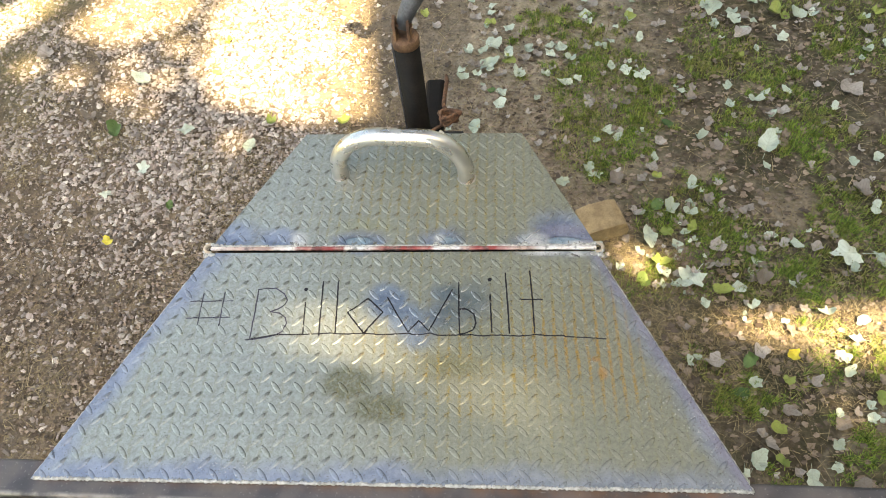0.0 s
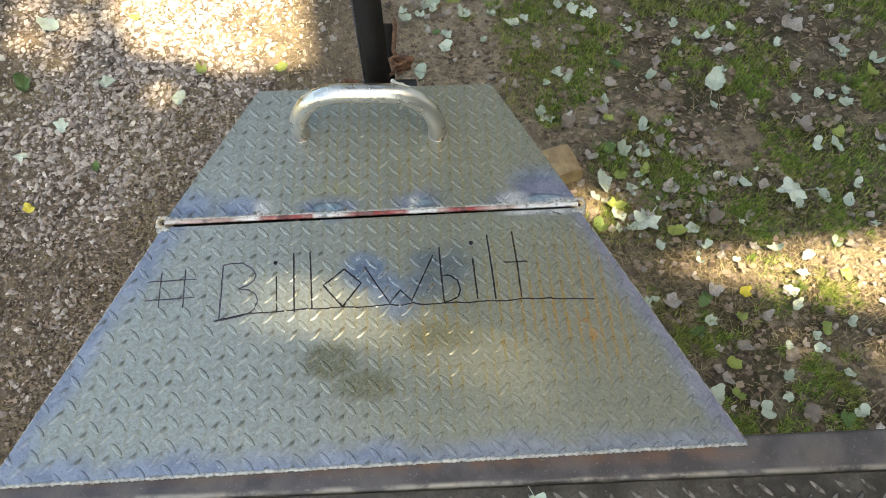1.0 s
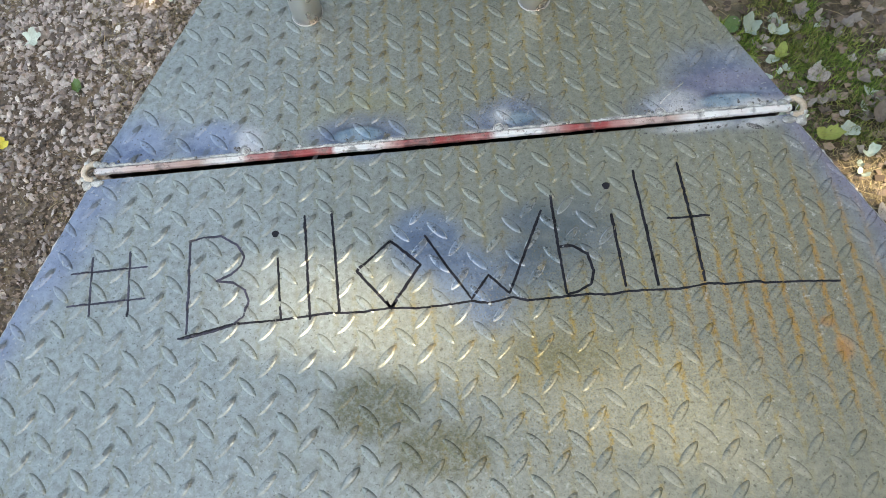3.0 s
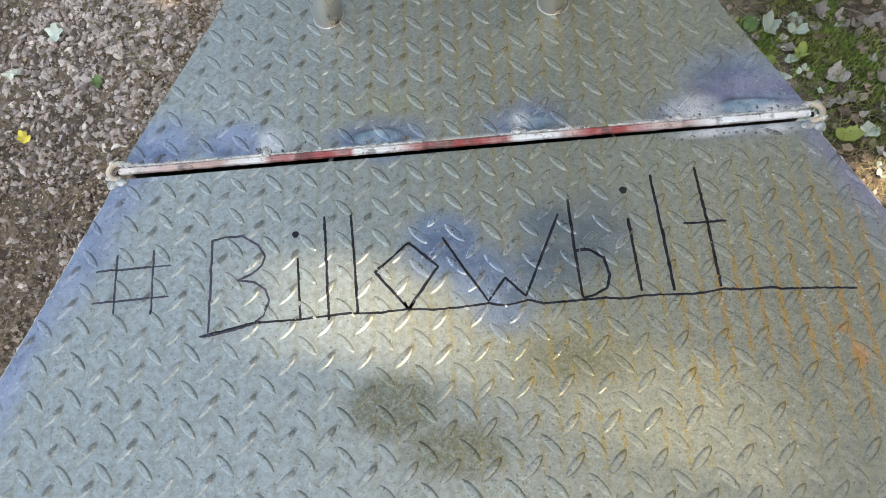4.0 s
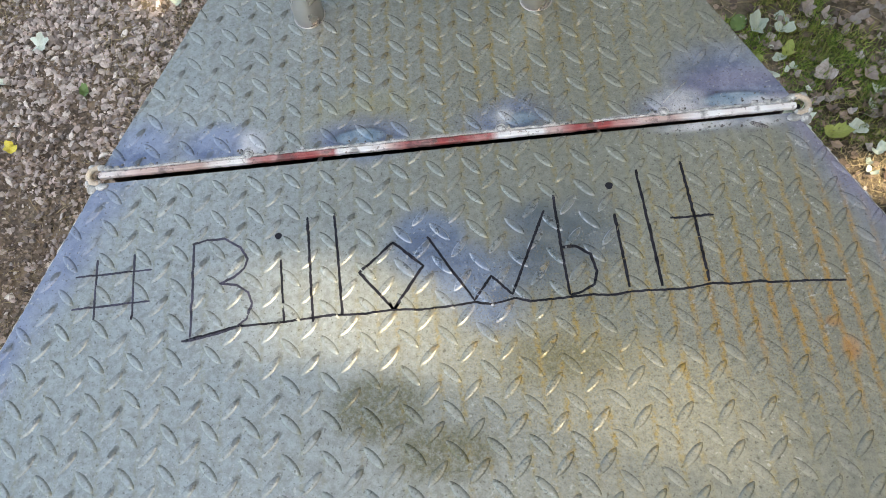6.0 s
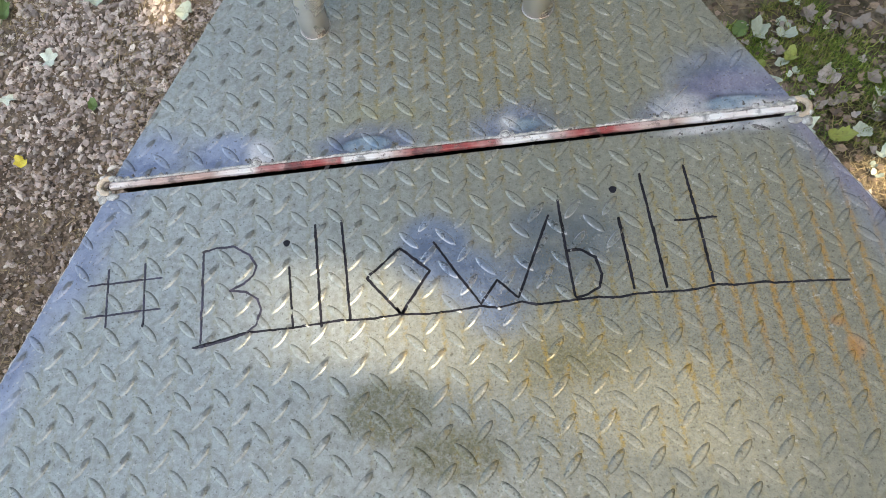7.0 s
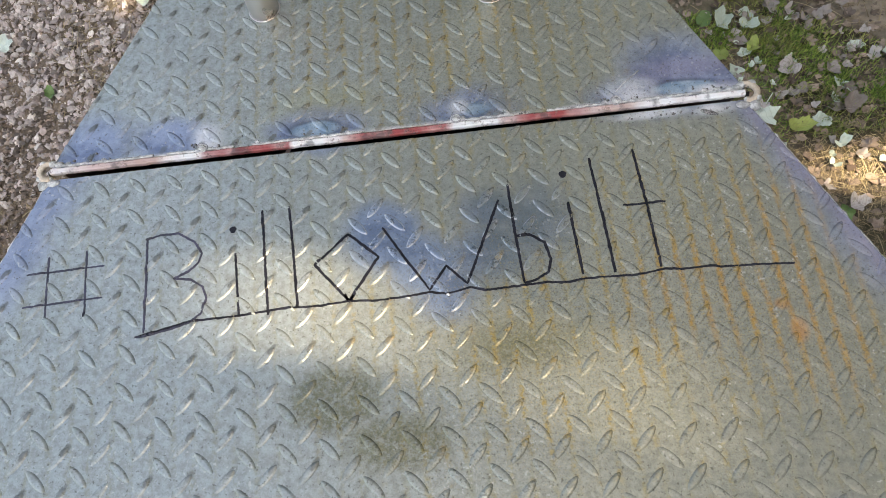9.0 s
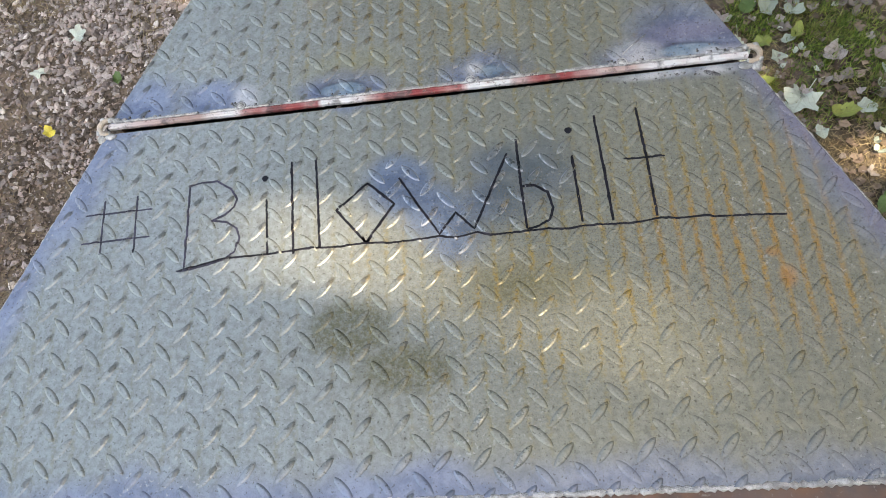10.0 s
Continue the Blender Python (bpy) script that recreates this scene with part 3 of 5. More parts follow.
def kept_in(poly, x, y, margin):
    """The place moved back inside the polygon (its corners run counter-clockwise), as a cut edge trims the pattern."""
    for i, (ax, ay) in enumerate(poly):
        bx, by = poly[(i + 1) % len(poly)]
        k = math.hypot(bx - ax, by - ay)
        nx, ny = -(by - ay) / k, (bx - ax) / k
        c = (x - ax) * nx + (y - ay) * ny - margin
        if c < 0:
            x, y = x - c * nx, y - c * ny
    return x, y


def ground_z(x, y):
    return (0.016 * noise.noise((x * 1.7, y * 1.7, 3.1)) + 0.006 * noise.noise((x * 7, y * 7, 1.2))
            + 0.004 * noise.noise((x * 21, y * 21, 5.5)))


# ---- ground: one sheet to the horizon ----
def axis(lo, hi, step):
    near = list(np.arange(lo, hi + step / 2, step))
    far, d, w = [], step * 2, hi
    while w < 70:
        w += d
        d *= 1.6
        far.append(w)
    back, d, w = [], step * 2, lo
    while w > -70:
        w -= d
        d *= 1.6
        back.append(w)
    return back[::-1] + near + far


def build_ground():
    xs, ys = axis(-2.6, 2.2, 0.02), axis(-0.7, 2.4, 0.02)
    verts = [(x, y, ground_z(x, y)) for y in ys for x in xs]
    w = len(xs)
    faces = [(j * w + i, j * w + i + 1, (j + 1) * w + i + 1, (j + 1) * w + i) for j in range(len(ys) - 1) for i in range(w - 1)]
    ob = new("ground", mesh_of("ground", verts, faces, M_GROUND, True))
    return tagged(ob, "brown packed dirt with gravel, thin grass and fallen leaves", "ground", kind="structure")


build_ground()


# ---- unseen wall added towards the sun, its holes cut to shape the sun patches ----
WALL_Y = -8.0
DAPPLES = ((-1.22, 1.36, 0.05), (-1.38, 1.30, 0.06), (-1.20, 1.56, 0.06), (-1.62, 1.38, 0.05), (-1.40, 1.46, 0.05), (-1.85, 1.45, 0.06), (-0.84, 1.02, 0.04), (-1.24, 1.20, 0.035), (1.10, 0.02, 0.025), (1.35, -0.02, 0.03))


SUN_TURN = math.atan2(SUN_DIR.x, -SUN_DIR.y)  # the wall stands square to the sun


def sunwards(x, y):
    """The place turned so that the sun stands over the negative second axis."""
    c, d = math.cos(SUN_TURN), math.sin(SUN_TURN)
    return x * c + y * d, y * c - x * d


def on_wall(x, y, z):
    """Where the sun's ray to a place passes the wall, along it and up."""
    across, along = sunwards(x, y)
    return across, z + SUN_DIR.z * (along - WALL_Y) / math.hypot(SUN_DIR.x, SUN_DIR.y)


def sheet_with_holes(outer, holes, y0, y1):
    bm = bmesh.new()
    for loop in (outer, *holes):
        vs = [bm.verts.new((x, y0, z)) for x, z in loop]
        for i in range(len(vs)):
            bm.edges.new((vs[i], vs[(i + 1) % len(vs)]))
    bmesh.ops.triangle_fill(bm, use_beauty=True, use_dissolve=False, edges=bm.edges[:])
    ret = bmesh.ops.extrude_face_region(bm, geom=bm.faces[:])
    bmesh.ops.translate(bm, verts=[v for v in ret["geom"] if isinstance(v, bmesh.types.BMVert)], vec=(0, y1 - y0, 0))
    return bm


def ragged(loop, amp, seed, closed=True):
    """A loop of places with an uneven outline, to roughen the edge of a sun patch."""
    rnd, out = random.Random(seed), []
    for (x0, y0), (x1, y1) in zip(loop, loop[1:] + loop[:1] * closed):
        k = max(1, int(math.hypot(x1 - x0, y1 - y0) / 0.07))
        for i in range(k):
            w = i / k
            out.append((x0 + (x1 - x0) * w + rnd.uniform(-amp, amp), y0 + (y1 - y0) * w + rnd.uniform(-amp, amp)))
    return out


def build_sun_screen():
    west_patch = [on_wall(*p, 0) for p in [(-0.335, 1.15), (-0.40, 1.62), (-0.47, 2.5)] + ragged([(-1.12, 2.5), (-1.06, 1.40), (-0.95, 1.20), (-0.6, 1.13), (-0.45, 1.13)], 0.045, 2, False)]
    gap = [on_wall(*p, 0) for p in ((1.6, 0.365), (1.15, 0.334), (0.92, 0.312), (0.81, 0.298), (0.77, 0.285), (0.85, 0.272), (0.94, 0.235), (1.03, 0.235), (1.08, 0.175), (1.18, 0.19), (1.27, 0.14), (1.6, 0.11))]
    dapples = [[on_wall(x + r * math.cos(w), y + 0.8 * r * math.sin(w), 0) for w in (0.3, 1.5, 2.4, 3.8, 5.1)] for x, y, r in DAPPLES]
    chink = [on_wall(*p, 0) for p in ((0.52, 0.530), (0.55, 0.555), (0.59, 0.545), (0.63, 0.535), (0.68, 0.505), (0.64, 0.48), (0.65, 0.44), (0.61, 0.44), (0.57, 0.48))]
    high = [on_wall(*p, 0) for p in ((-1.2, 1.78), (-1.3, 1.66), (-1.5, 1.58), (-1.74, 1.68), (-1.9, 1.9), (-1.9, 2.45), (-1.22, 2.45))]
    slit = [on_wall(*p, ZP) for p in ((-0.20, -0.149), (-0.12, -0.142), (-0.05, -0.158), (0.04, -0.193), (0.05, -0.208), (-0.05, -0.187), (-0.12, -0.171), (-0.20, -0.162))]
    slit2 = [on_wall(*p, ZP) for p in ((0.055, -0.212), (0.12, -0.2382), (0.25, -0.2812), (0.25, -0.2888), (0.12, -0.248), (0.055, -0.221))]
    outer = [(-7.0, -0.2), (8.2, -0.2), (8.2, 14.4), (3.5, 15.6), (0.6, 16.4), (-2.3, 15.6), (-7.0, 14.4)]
    bm = sheet_with_holes(outer, [west_patch, gap, chink, high, slit, slit2, *dapples], WALL_Y, WALL_Y - 0.004)
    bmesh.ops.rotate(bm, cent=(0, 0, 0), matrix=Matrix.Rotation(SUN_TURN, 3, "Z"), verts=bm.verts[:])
    ob = part("wall_south_east", bm, M_SUN_SCREEN, None)
    return tagged(ob, "unseen pale grey wall added to shade the yard, holes cut for sun patches", "wall", kind="structure")


build_sun_screen()



# ---- diamond tread plate ----
def lug_shape(length, width, height, n_len=8):
    """One raised lens-shaped lug along x, open below."""
    verts, faces = [], []
    for ring, (s, h) in enumerate(((1.20, -0.0001), (1.0, 0.34), (0.77, 0.87), (0.40, 1.0))):
        for k in range(2 * n_len):
            w = 2 * math.pi * k / (2 * n_len)
            c, t = math.cos(w), math.sin(w)
            lens = max(0.0, 1 - abs(c) ** 2.2)
            verts.append((0.5 * length * c * (0.55 + 0.45 * s), 0.5 * width * math.copysign(lens ** 0.66, t) * s, h * height if ring else h))
    m = 2 * n_len
    for r in range(3):
        for k in range(m):
            faces.append((r * m + k, r * m + (k + 1) % m, (r + 1) * m + (k + 1) % m, (r + 1) * m + k))
    faces.append(tuple(range(3 * m, 4 * m)))
    return verts, faces


LUG_LENGTH, LUG_WIDTH, LUG_HEIGHT = 0.0242, 0.0068, 0.0013


def plate_mesh(name, poly, thick, material, lattice, top, margin, us, vs, tall=1.0, smooth=()):
    """A plate with its thickness and all its lugs in one mesh."""
    bm = prism(poly, top - thick, top, 0.0008)
    bmesh.ops.recalc_face_normals(bm, faces=bm.faces[:])
    me0 = bpy.data.meshes.new("tmp")
    bm.to_mesh(me0)
    bm.free()
    verts = [tuple(v.co) for v in me0.vertices]
    faces = [tuple(p.vertices) for p in me0.polygons]
    flat = len(faces)
    bpy.data.meshes.remove(me0)
    height = [0.0] * len(verts)
    lv, lf = lug_shape(LUG_LENGTH, LUG_WIDTH, LUG_HEIGHT)
    rnd = random.Random(5)
    for u in range(*us):
        for v in range(*vs):
            for half in (0.0, 0.5):
                x, y = lattice_at(lattice, u + half, v + half)
                if not inside(poly, x, y, margin) or any(x0 < x < x1 and y0 < y < y1 for x0, x1, y0, y1 in smooth):
                    continue
                a = (RISING if half else FALLING) + radians(rnd.uniform(-2, 2))
                c, s, g = math.cos(a), math.sin(a), rnd.uniform(0.93, 1.05)
                h = rnd.uniform(0.85, 1.1)
                w = min(1.0, max(0.0, (x + 0.15) / 0.25 if half else (0.28 - x) / 0.18))
                h *= 0.62 + 0.38 * w  # lowered by direction and x to fit how the lugs look from the camera
                flatten = min(1.0, max(0.0, (x - 0.02) / 0.10)) * min(1.0, max(0.0, (-0.14 - y) / 0.05))
                h *= 1 - flatten * (rnd.uniform(0.1, 0.45) if half else 0.55)  # and again where they look faint in the camera's view
                b = len(verts)
                for vx, vy, vz in lv:
                    verts.append((*kept_in(poly, x + (c * vx - s * vy) * g, y + (s * vx + c * vy) * g, 0.0006), top + vz * h * tall))
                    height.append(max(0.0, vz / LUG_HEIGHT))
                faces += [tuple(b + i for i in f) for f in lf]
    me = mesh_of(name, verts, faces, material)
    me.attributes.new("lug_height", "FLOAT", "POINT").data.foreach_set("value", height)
    me.polygons.foreach_set("use_smooth", [i >= flat for i in range(len(faces))])
    return me


# ---- the tool box on the trailer's tongue ----
toolbox = thing("tongue_toolbox", (0, -0.1, 0.47), "bare steel tool box with a tread-plate top on a trailer tongue", "tool box")
top_panel = link("top_panel", plate_mesh("top_panel", LOW, 0.0045, M_PANEL, LATTICE_LOW, ZP, -0.003, (-15, 20), (-9, 9), 1.0, ((0.21, 0.36, -0.032, 0.0),)), toolbox,
                 "tread-plate panel with blue heat tint and orange rust")
lid = link("lid", plate_mesh("lid", UP, 0.0045, M_PANEL, LATTICE_UP, ZP, -0.003, (-10, 14), (-5, 9), 1.0, ((0.218, 0.34, -0.01, 0.060),)), toolbox,
           "hinged tread-plate lid with blue heat tint round the tacks")


def box_side(p, q, z0, z1, inset, t=0.005):
    """A thin upright plate from p to q, set in from the edge above it."""
    d = (Vector((*q, 0)) - Vector((*p, 0))).normalized()
    nrm = Vector((-d.y, d.x, 0))
    a, b = Vector((*p, 0)) + nrm * inset, Vector((*q, 0)) + nrm * inset
    return prism([tuple(v[:2]) for v in (a, b, b + nrm * t, a + nrm * t)], z0, z1)


for p, q in ((LOW[0], LOW[1]), ((LOW[1][0] + 0.01, -0.377), (LOW[2][0] - 0.02, -0.377)), (LOW[2], LOW[3]), (UP[1], UP[2]), (UP[2], UP[3]), (UP[3], UP[0])):
    part("side_plate", box_side(p, q, 0.48, ZP - 0.0055, 0.008), M_RAIL, toolbox)
part("bottom_plate", prism([(-0.52, -0.38), (0.515, -0.38), (0.20, 0.25), (-0.20, 0.25)], 0.474, 0.479), M_INNER_SHADE, toolbox)


def bead(p, q, z, radius, step, seed, material, parent, label=""):
    """A rippled weld bead from p to q."""
    rnd = random.Random(seed)
    a, b = Vector((*p, z)), Vector((*q, z))
    n = max(3, int((b - a).length / step))
    pts = [a.lerp(b, i / n) + Vector((rnd.uniform(-1, 1), rnd.uniform(-1, 1), rnd.uniform(-0.5, 0.8))) * radius * 0.22 for i in range(n + 1)]
    radii = [radius * (0.8 + 0.35 * (i % 2) + rnd.uniform(-0.2, 0.2)) for i in range(n + 1)]
    return part("weld_bead", tube(pts, radii, 7, seed=seed), material, parent, label, True)


bead((LOW[1][0] + 0.004, LOW[1][1] + 0.001), (LOW[2][0] - 0.002, LOW[2][1] + 0.001), ZP - 0.0016, 0.0030, 0.0034, 1, M_WELD, top_panel, "pale ground weld along the panel's edge")
bead(LOW[0], LOW[1], ZP - 0.003, 0.0022, 0.005, 2, M_WELD, top_panel)
bead(LOW[3], LOW[2], ZP - 0.003, 0.0022, 0.005, 3, M_WELD, top_panel)


# the hinge: a bar painted red and white, with tacks and a ring at each end
def hinge_y(x):
    return -0.0022 + 0.0070 * x


hinge = part("hinge", tube([(-0.352, hinge_y(-0.352) + 0.002, ZP - 0.007), (0.343, hinge_y(0.343) + 0.002, ZP - 0.007)], 0.0025, 10), M_INNER_SHADE, toolbox,
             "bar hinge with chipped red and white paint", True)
# filler strip added so that the gap shows black instead of the ground
part("hinge_leaf", box(-0.350, 0.340, -0.013, 0.003, ZP - 0.055, ZP - 0.035), M_INNER_SHADE, hinge, "near-black strip added below the gap to keep it dark")
bm = bmesh.new()
bar_rnd = random.Random(9)
rings = []
for i in range(120):
    x = -0.346 + 0.683 * i / 119
    y, lift, wide = hinge_y(x), bar_rnd.uniform(-0.0003, 0.0003), 0.0030 + bar_rnd.uniform(-0.0004, 0.0004)
    rings.append([bm.verts.new((x, y + wide * b, ZP + c + lift)) for b, c in ((-1, -0.0028), (-1, 0.0012), (-0.6, 0.0021), (0.6, 0.0021), (1, 0.0012), (1, -0.0028))])
for a, b in zip(rings, rings[1:]):
    for k in range(6):
        bm.faces.new((a[k], a[(k + 1) % 6], b[(k + 1) % 6], b[k]))
bm.faces.new(rings[0])
bm.faces.new(rings[-1][::-1])
part("painted_bar", bm, M_HINGE, hinge, "bar with chipped red and white paint")


def dab(x, y, z, rx, ry, rz, seed):
    """A small uneven lump of weld metal."""
    bm = bmesh.new()
    bmesh.ops.create_icosphere(bm, subdivisions=2, radius=1)
    for v in bm.verts:
        k = 1 + 0.28 * noise.noise(v.co * 1.9 + Vector((seed * 3.7, 0, 0)))
        v.co = Vector((x + v.co.x * rx * k, y + v.co.y * ry * k, z + v.co.z * rz * k))
    return bm


rnd = random.Random(11)
for i, (x, s) in enumerate(((-0.291, 0.7), (-0.190, 1.1), (-0.135, 0.6), (-0.045, 0.6), (0.062, 1.1), (0.068, 0.8), (0.112, 0.8), (0.205, 0.7),
                            (0.216, 1.1), (0.300, 0.7), (0.312, 0.9), (0.322, 0.8), (0.330, 1.0), (-0.336, 0.9), (-0.328, 0.7))):
    part("tack_weld", dab(x, hinge_y(x) + 0.006 + rnd.uniform(-0.001, 0.001), ZP + 0.0012, 0.0042 * s, 0.0034 * s, 0.0028 * s, i), M_TACK, hinge, "", True)
    if s > 1.0:
        ring = [(x + 0.0046 * math.cos(w), hinge_y(x) + 0.0065 + 0.0042 * math.sin(w), ZP + 0.002) for w in np.linspace(0, 2 * math.pi, 15)[:-1]]
        part("weld_ring", tube(ring, 0.0011, 6, closed=True), M_WELD, hinge, "", True)
for k, (x0, x1) in enumerate(((-0.335, -0.240), (-0.226, -0.158), (-0.140, -0.03), (0.045, 0.118), (0.15, 0.335))):
    bead((x0, hinge_y(x0) + 0.0046), (x1, hinge_y(x1) + 0.0046), ZP + 0.0010, 0.0015, 0.0034, 40 + k, M_TACK, hinge, "ragged weld along the hinge")
# fine spatter thrown out by the tacks
bits, bit_rnd = bmesh.new(), random.Random(19)
for i in range(130):
    cx = bit_rnd.choice((-0.291, -0.190, -0.135, -0.078, -0.045, 0.062, 0.112, 0.205, 0.216, 0.29, 0.32, 0.33, -0.33))
    x, y = cx + bit_rnd.gauss(0, 0.012), 0.004 + abs(bit_rnd.gauss(0, 0.006))
    if i % 4 == 0:
        x, y = bit_rnd.uniform(0.18, 0.335), -0.013 - abs(bit_rnd.gauss(0, 0.003))
    r = 0.0006 + 0.0011 * bit_rnd.random() ** 2
    bmesh.ops.create_icosphere(bits, subdivisions=1, radius=r, matrix=Matrix.Translation((x, hinge_y(x) + y, ZP + 0.3 * r)))
tagged(part("spatter", bits, M_SPATTER, hinge, "fine dark and bright weld spatter", True), kind="stuff")
SCRATCH = ((0.218, 0.016), (0.226, 0.024), (0.234, 0.030), (0.243, 0.037))
part("scratch", tube([(x, y, ZP + 0.0001) for x, y in SCRATCH], 0.0007, 6), M_TACK, lid, "bright scratch in the steel", True)
gouge = dab(0.300, -0.0165, ZP, 0.009, 0.0026, 0.0007, 51)
bmesh.ops.rotate(gouge, cent=(0.300, -0.0165, ZP), matrix=Matrix.Rotation(radians(-24), 3, "Z"), verts=gouge.verts[:])
part("gouge", gouge, M_SPATTER, top_panel, "dark burnt gouge", True)
for x, s in ((-0.352, -1), (0.343, 1)):
    y = hinge_y(x)
    pts = [(x - s * 0.004 + s * 0.0092 * math.cos(w), y + 0.0088 * math.sin(w), ZP + 0.0005) for w in np.linspace(-1.9, 1.9, 17)]
    part("hinge_ring", tube(pts, 0.0030, 8), M_RING, hinge, "pale rusty washer at the hinge's end", True)
    part("tack_weld", dab(x, y - 0.014, ZP - 0.001, 0.006, 0.006, 0.004, 20 + s), M_TACK, hinge, "", True)
    part("tack_weld", dab(x - s * 0.010, y - 0.013, ZP + 0.0005, 0.007, 0.004, 0.002, 30 + s), M_TACK, hinge, "", True)
    for k, (dx, dy, size) in enumerate(((0.002, 0.009, 0.9), (-0.008, 0.008, 1.0), (-0.014, 0.006, 0.8), (0.004, -0.007, 0.8), (-0.006, -0.008, 0.7))):
        part("tack_weld", dab(x + s * dx, y + dy, ZP + 0.001, 0.0046 * size, 0.0036 * size, 0.0030 * size, 60 + 7 * k + s), M_TACK, hinge, "", True)


# the bent pipe handle on the lid
def build_handle():
    xl, xr, yl, yr, rise, bend = -0.130, 0.110, 0.163, 0.153, 0.099, 0.084
    ux = Vector((xr - xl, yr - yl, 0)).normalized()
    up = Vector((0, 0.10, 1)).normalized()
    a, b = Vector((xl, yl, ZP)), Vector((xr, yr, ZP))
    pts = [a, a + up * (rise - bend) * 0.6]
    pts += arc(a + up * (rise - bend) + ux * bend, bend, 180, 90, 10, ux, up)
    mid = a + up * rise
    pts += [mid + ux * t for t in (0.10, 0.12, 0.14)]
    pts += arc(b + up * (rise - bend) - ux * bend, bend, 90, 0, 10, ux, up)
    pts += [b + up * (rise - bend) * 0.6, b]
    ob = part("handle", tube(pts, 0.0160, 24), M_HANDLE, lid, "bent brushed steel pipe handle", True)
    for p in (a, b):
        ringpts = [p + Vector((0.0162 * math.cos(w), 0.0162 * math.sin(w), 0.0004)) for w in np.linspace(0, 2 * math.pi, 25)[:-1]]
        part("foot_weld", tube(ringpts, 0.0011, 6, closed=True, wobble=0.25, seed=4), M_HANDLE, ob, "", True)


build_handle()


# ---- hand lettering in black marker across the panel ----
def lug_rise(x, y):
    """How high the tread pattern stands at a place on the panel."""
    u0 = bend(COLUMN_LOW, x, y)
    v0, best = (y + 0.194569 - 0.000385 * u0) / 0.0329, 0.0
    for du in (-1, 0, 1, 2):
        for dv in (-1, 0, 1, 2):
            for half in (0.0, 0.5):
                cx, cy = lattice_at(LATTICE_LOW, math.floor(u0) + du - half, math.floor(v0) + dv - half)
                a = RISING if half else FALLING
                u = (x - cx) * math.cos(a) + (y - cy) * math.sin(a)
                v = -(x - cx) * math.sin(a) + (y - cy) * math.cos(a)
                if abs(u) < 0.5 * LUG_LENGTH:
                    wide = 0.58 * LUG_WIDTH * max(0.0, 1 - abs(u / (0.5 * LUG_LENGTH)) ** 2.2) ** 0.7
                    if abs(v) < wide:
                        best = max(best, LUG_HEIGHT * min(1.0, 2.4 * (1 - abs(v) / wide)))
    return best


def stroke(points, width=0.0030, ink=M_INK):
    """A thin flat line of ink that lies on the plate, with slightly uneven edges."""
    rnd = random.Random(int(abs(points[0][0]) * 9000 + len(points)))
    pts = [Vector((x, y, 0)) for x, y in points]
    fine = [pts[0]]
    for p, q in zip(pts, pts[1:]):
        n = max(1, int((q - p).length / 0.0022))
        fine += [p.lerp(q, (i + 1) / n) for i in range(n)]
    verts, faces = [], []
    width *= 0.37
    k = 1.0
    for i, p in enumerate(fine):
        d = (fine[min(i + 1, len(fine) - 1)] - fine[max(i - 1, 0)]).normalized()
        k = 0.6 * k + 0.4 * rnd.uniform(0.6, 1.3)
        s = Vector((-d.y, d.x, 0)) * width * k * (0.7 if i in (0, len(fine) - 1) else 1.0)
        off = Vector((rnd.uniform(-1, 1), rnd.uniform(-1, 1), 0)) * 0.00025
        a, b = p + s + off, p - s + off
        za, zb = (ZP + 0.00032 + 1.06 * lug_rise(v.x, v.y) for v in (a, b))
        verts += [(a.x, a.y, za), (b.x, b.y, zb), (a.x, a.y, za - 0.0005), (b.x, b.y, zb - 0.0005)]
        if i:
            b = 4 * i
            faces += [(b - 4, b - 3, b + 1, b), (b - 2, b + 2, b + 3, b - 1), (b - 4, b, b + 2, b - 2), (b - 3, b - 1, b + 3, b + 1)]
    return link("marker_stroke", mesh_of("marker_stroke", verts, faces, ink), top_panel)


def ink_dot(x, y, r):
    return part("marker_dot", prism([(x + r * math.cos(w) * (1 + 0.15 * math.sin(3 * w)), y + r * math.sin(w)) for w in np.linspace(0, 2 * math.pi, 13)[:-1]],
                                    ZP - 0.0001, ZP + 0.0003), M_INK, top_panel)


for pts in (((-0.336, -0.096), (-0.333, -0.158)), ((-0.299, -0.093), (-0.295, -0.158)), ((-0.356, -0.112), (-0.280, -0.110)), ((-0.356, -0.144), (-0.279, -0.141))):
    stroke(pts, 0.0027, M_INK_FADED)
stroke(((-0.240, -0.088), (-0.238, -0.139), (-0.237, -0.179)), ink=M_INK_FADED)
stroke(((-0.240, -0.088), (-0.227, -0.085), (-0.210, -0.085), (-0.194, -0.095), (-0.186, -0.107), (-0.189, -0.116), (-0.198, -0.124), (-0.212, -0.130)), ink=M_INK_FADED)
stroke(((-0.212, -0.130), (-0.196, -0.132), (-0.184, -0.140), (-0.180, -0.151), (-0.184, -0.165), (-0.195, -0.173), (-0.215, -0.178), (-0.237, -0.182), (-0.245, -0.182)), ink=M_INK_FADED)
ink_dot(-0.157, -0.087, 0.0034)
stroke(((-0.154, -0.111), (-0.149, -0.172)), 0.0032)
stroke(((-0.129, -0.070), (-0.122, -0.173)), 0.0034)
stroke(((-0.103, -0.069), (-0.099, -0.116), (-0.095, -0.169)), 0.0034)
stroke(((-0.047, -0.103), (-0.020, -0.128), (-0.048, -0.167), (-0.079, -0.130), (-0.047, -0.103)), 0.0036)
stroke(((-0.052, -0.160), (-0.048, -0.168), (-0.042, -0.160)), 0.0036)
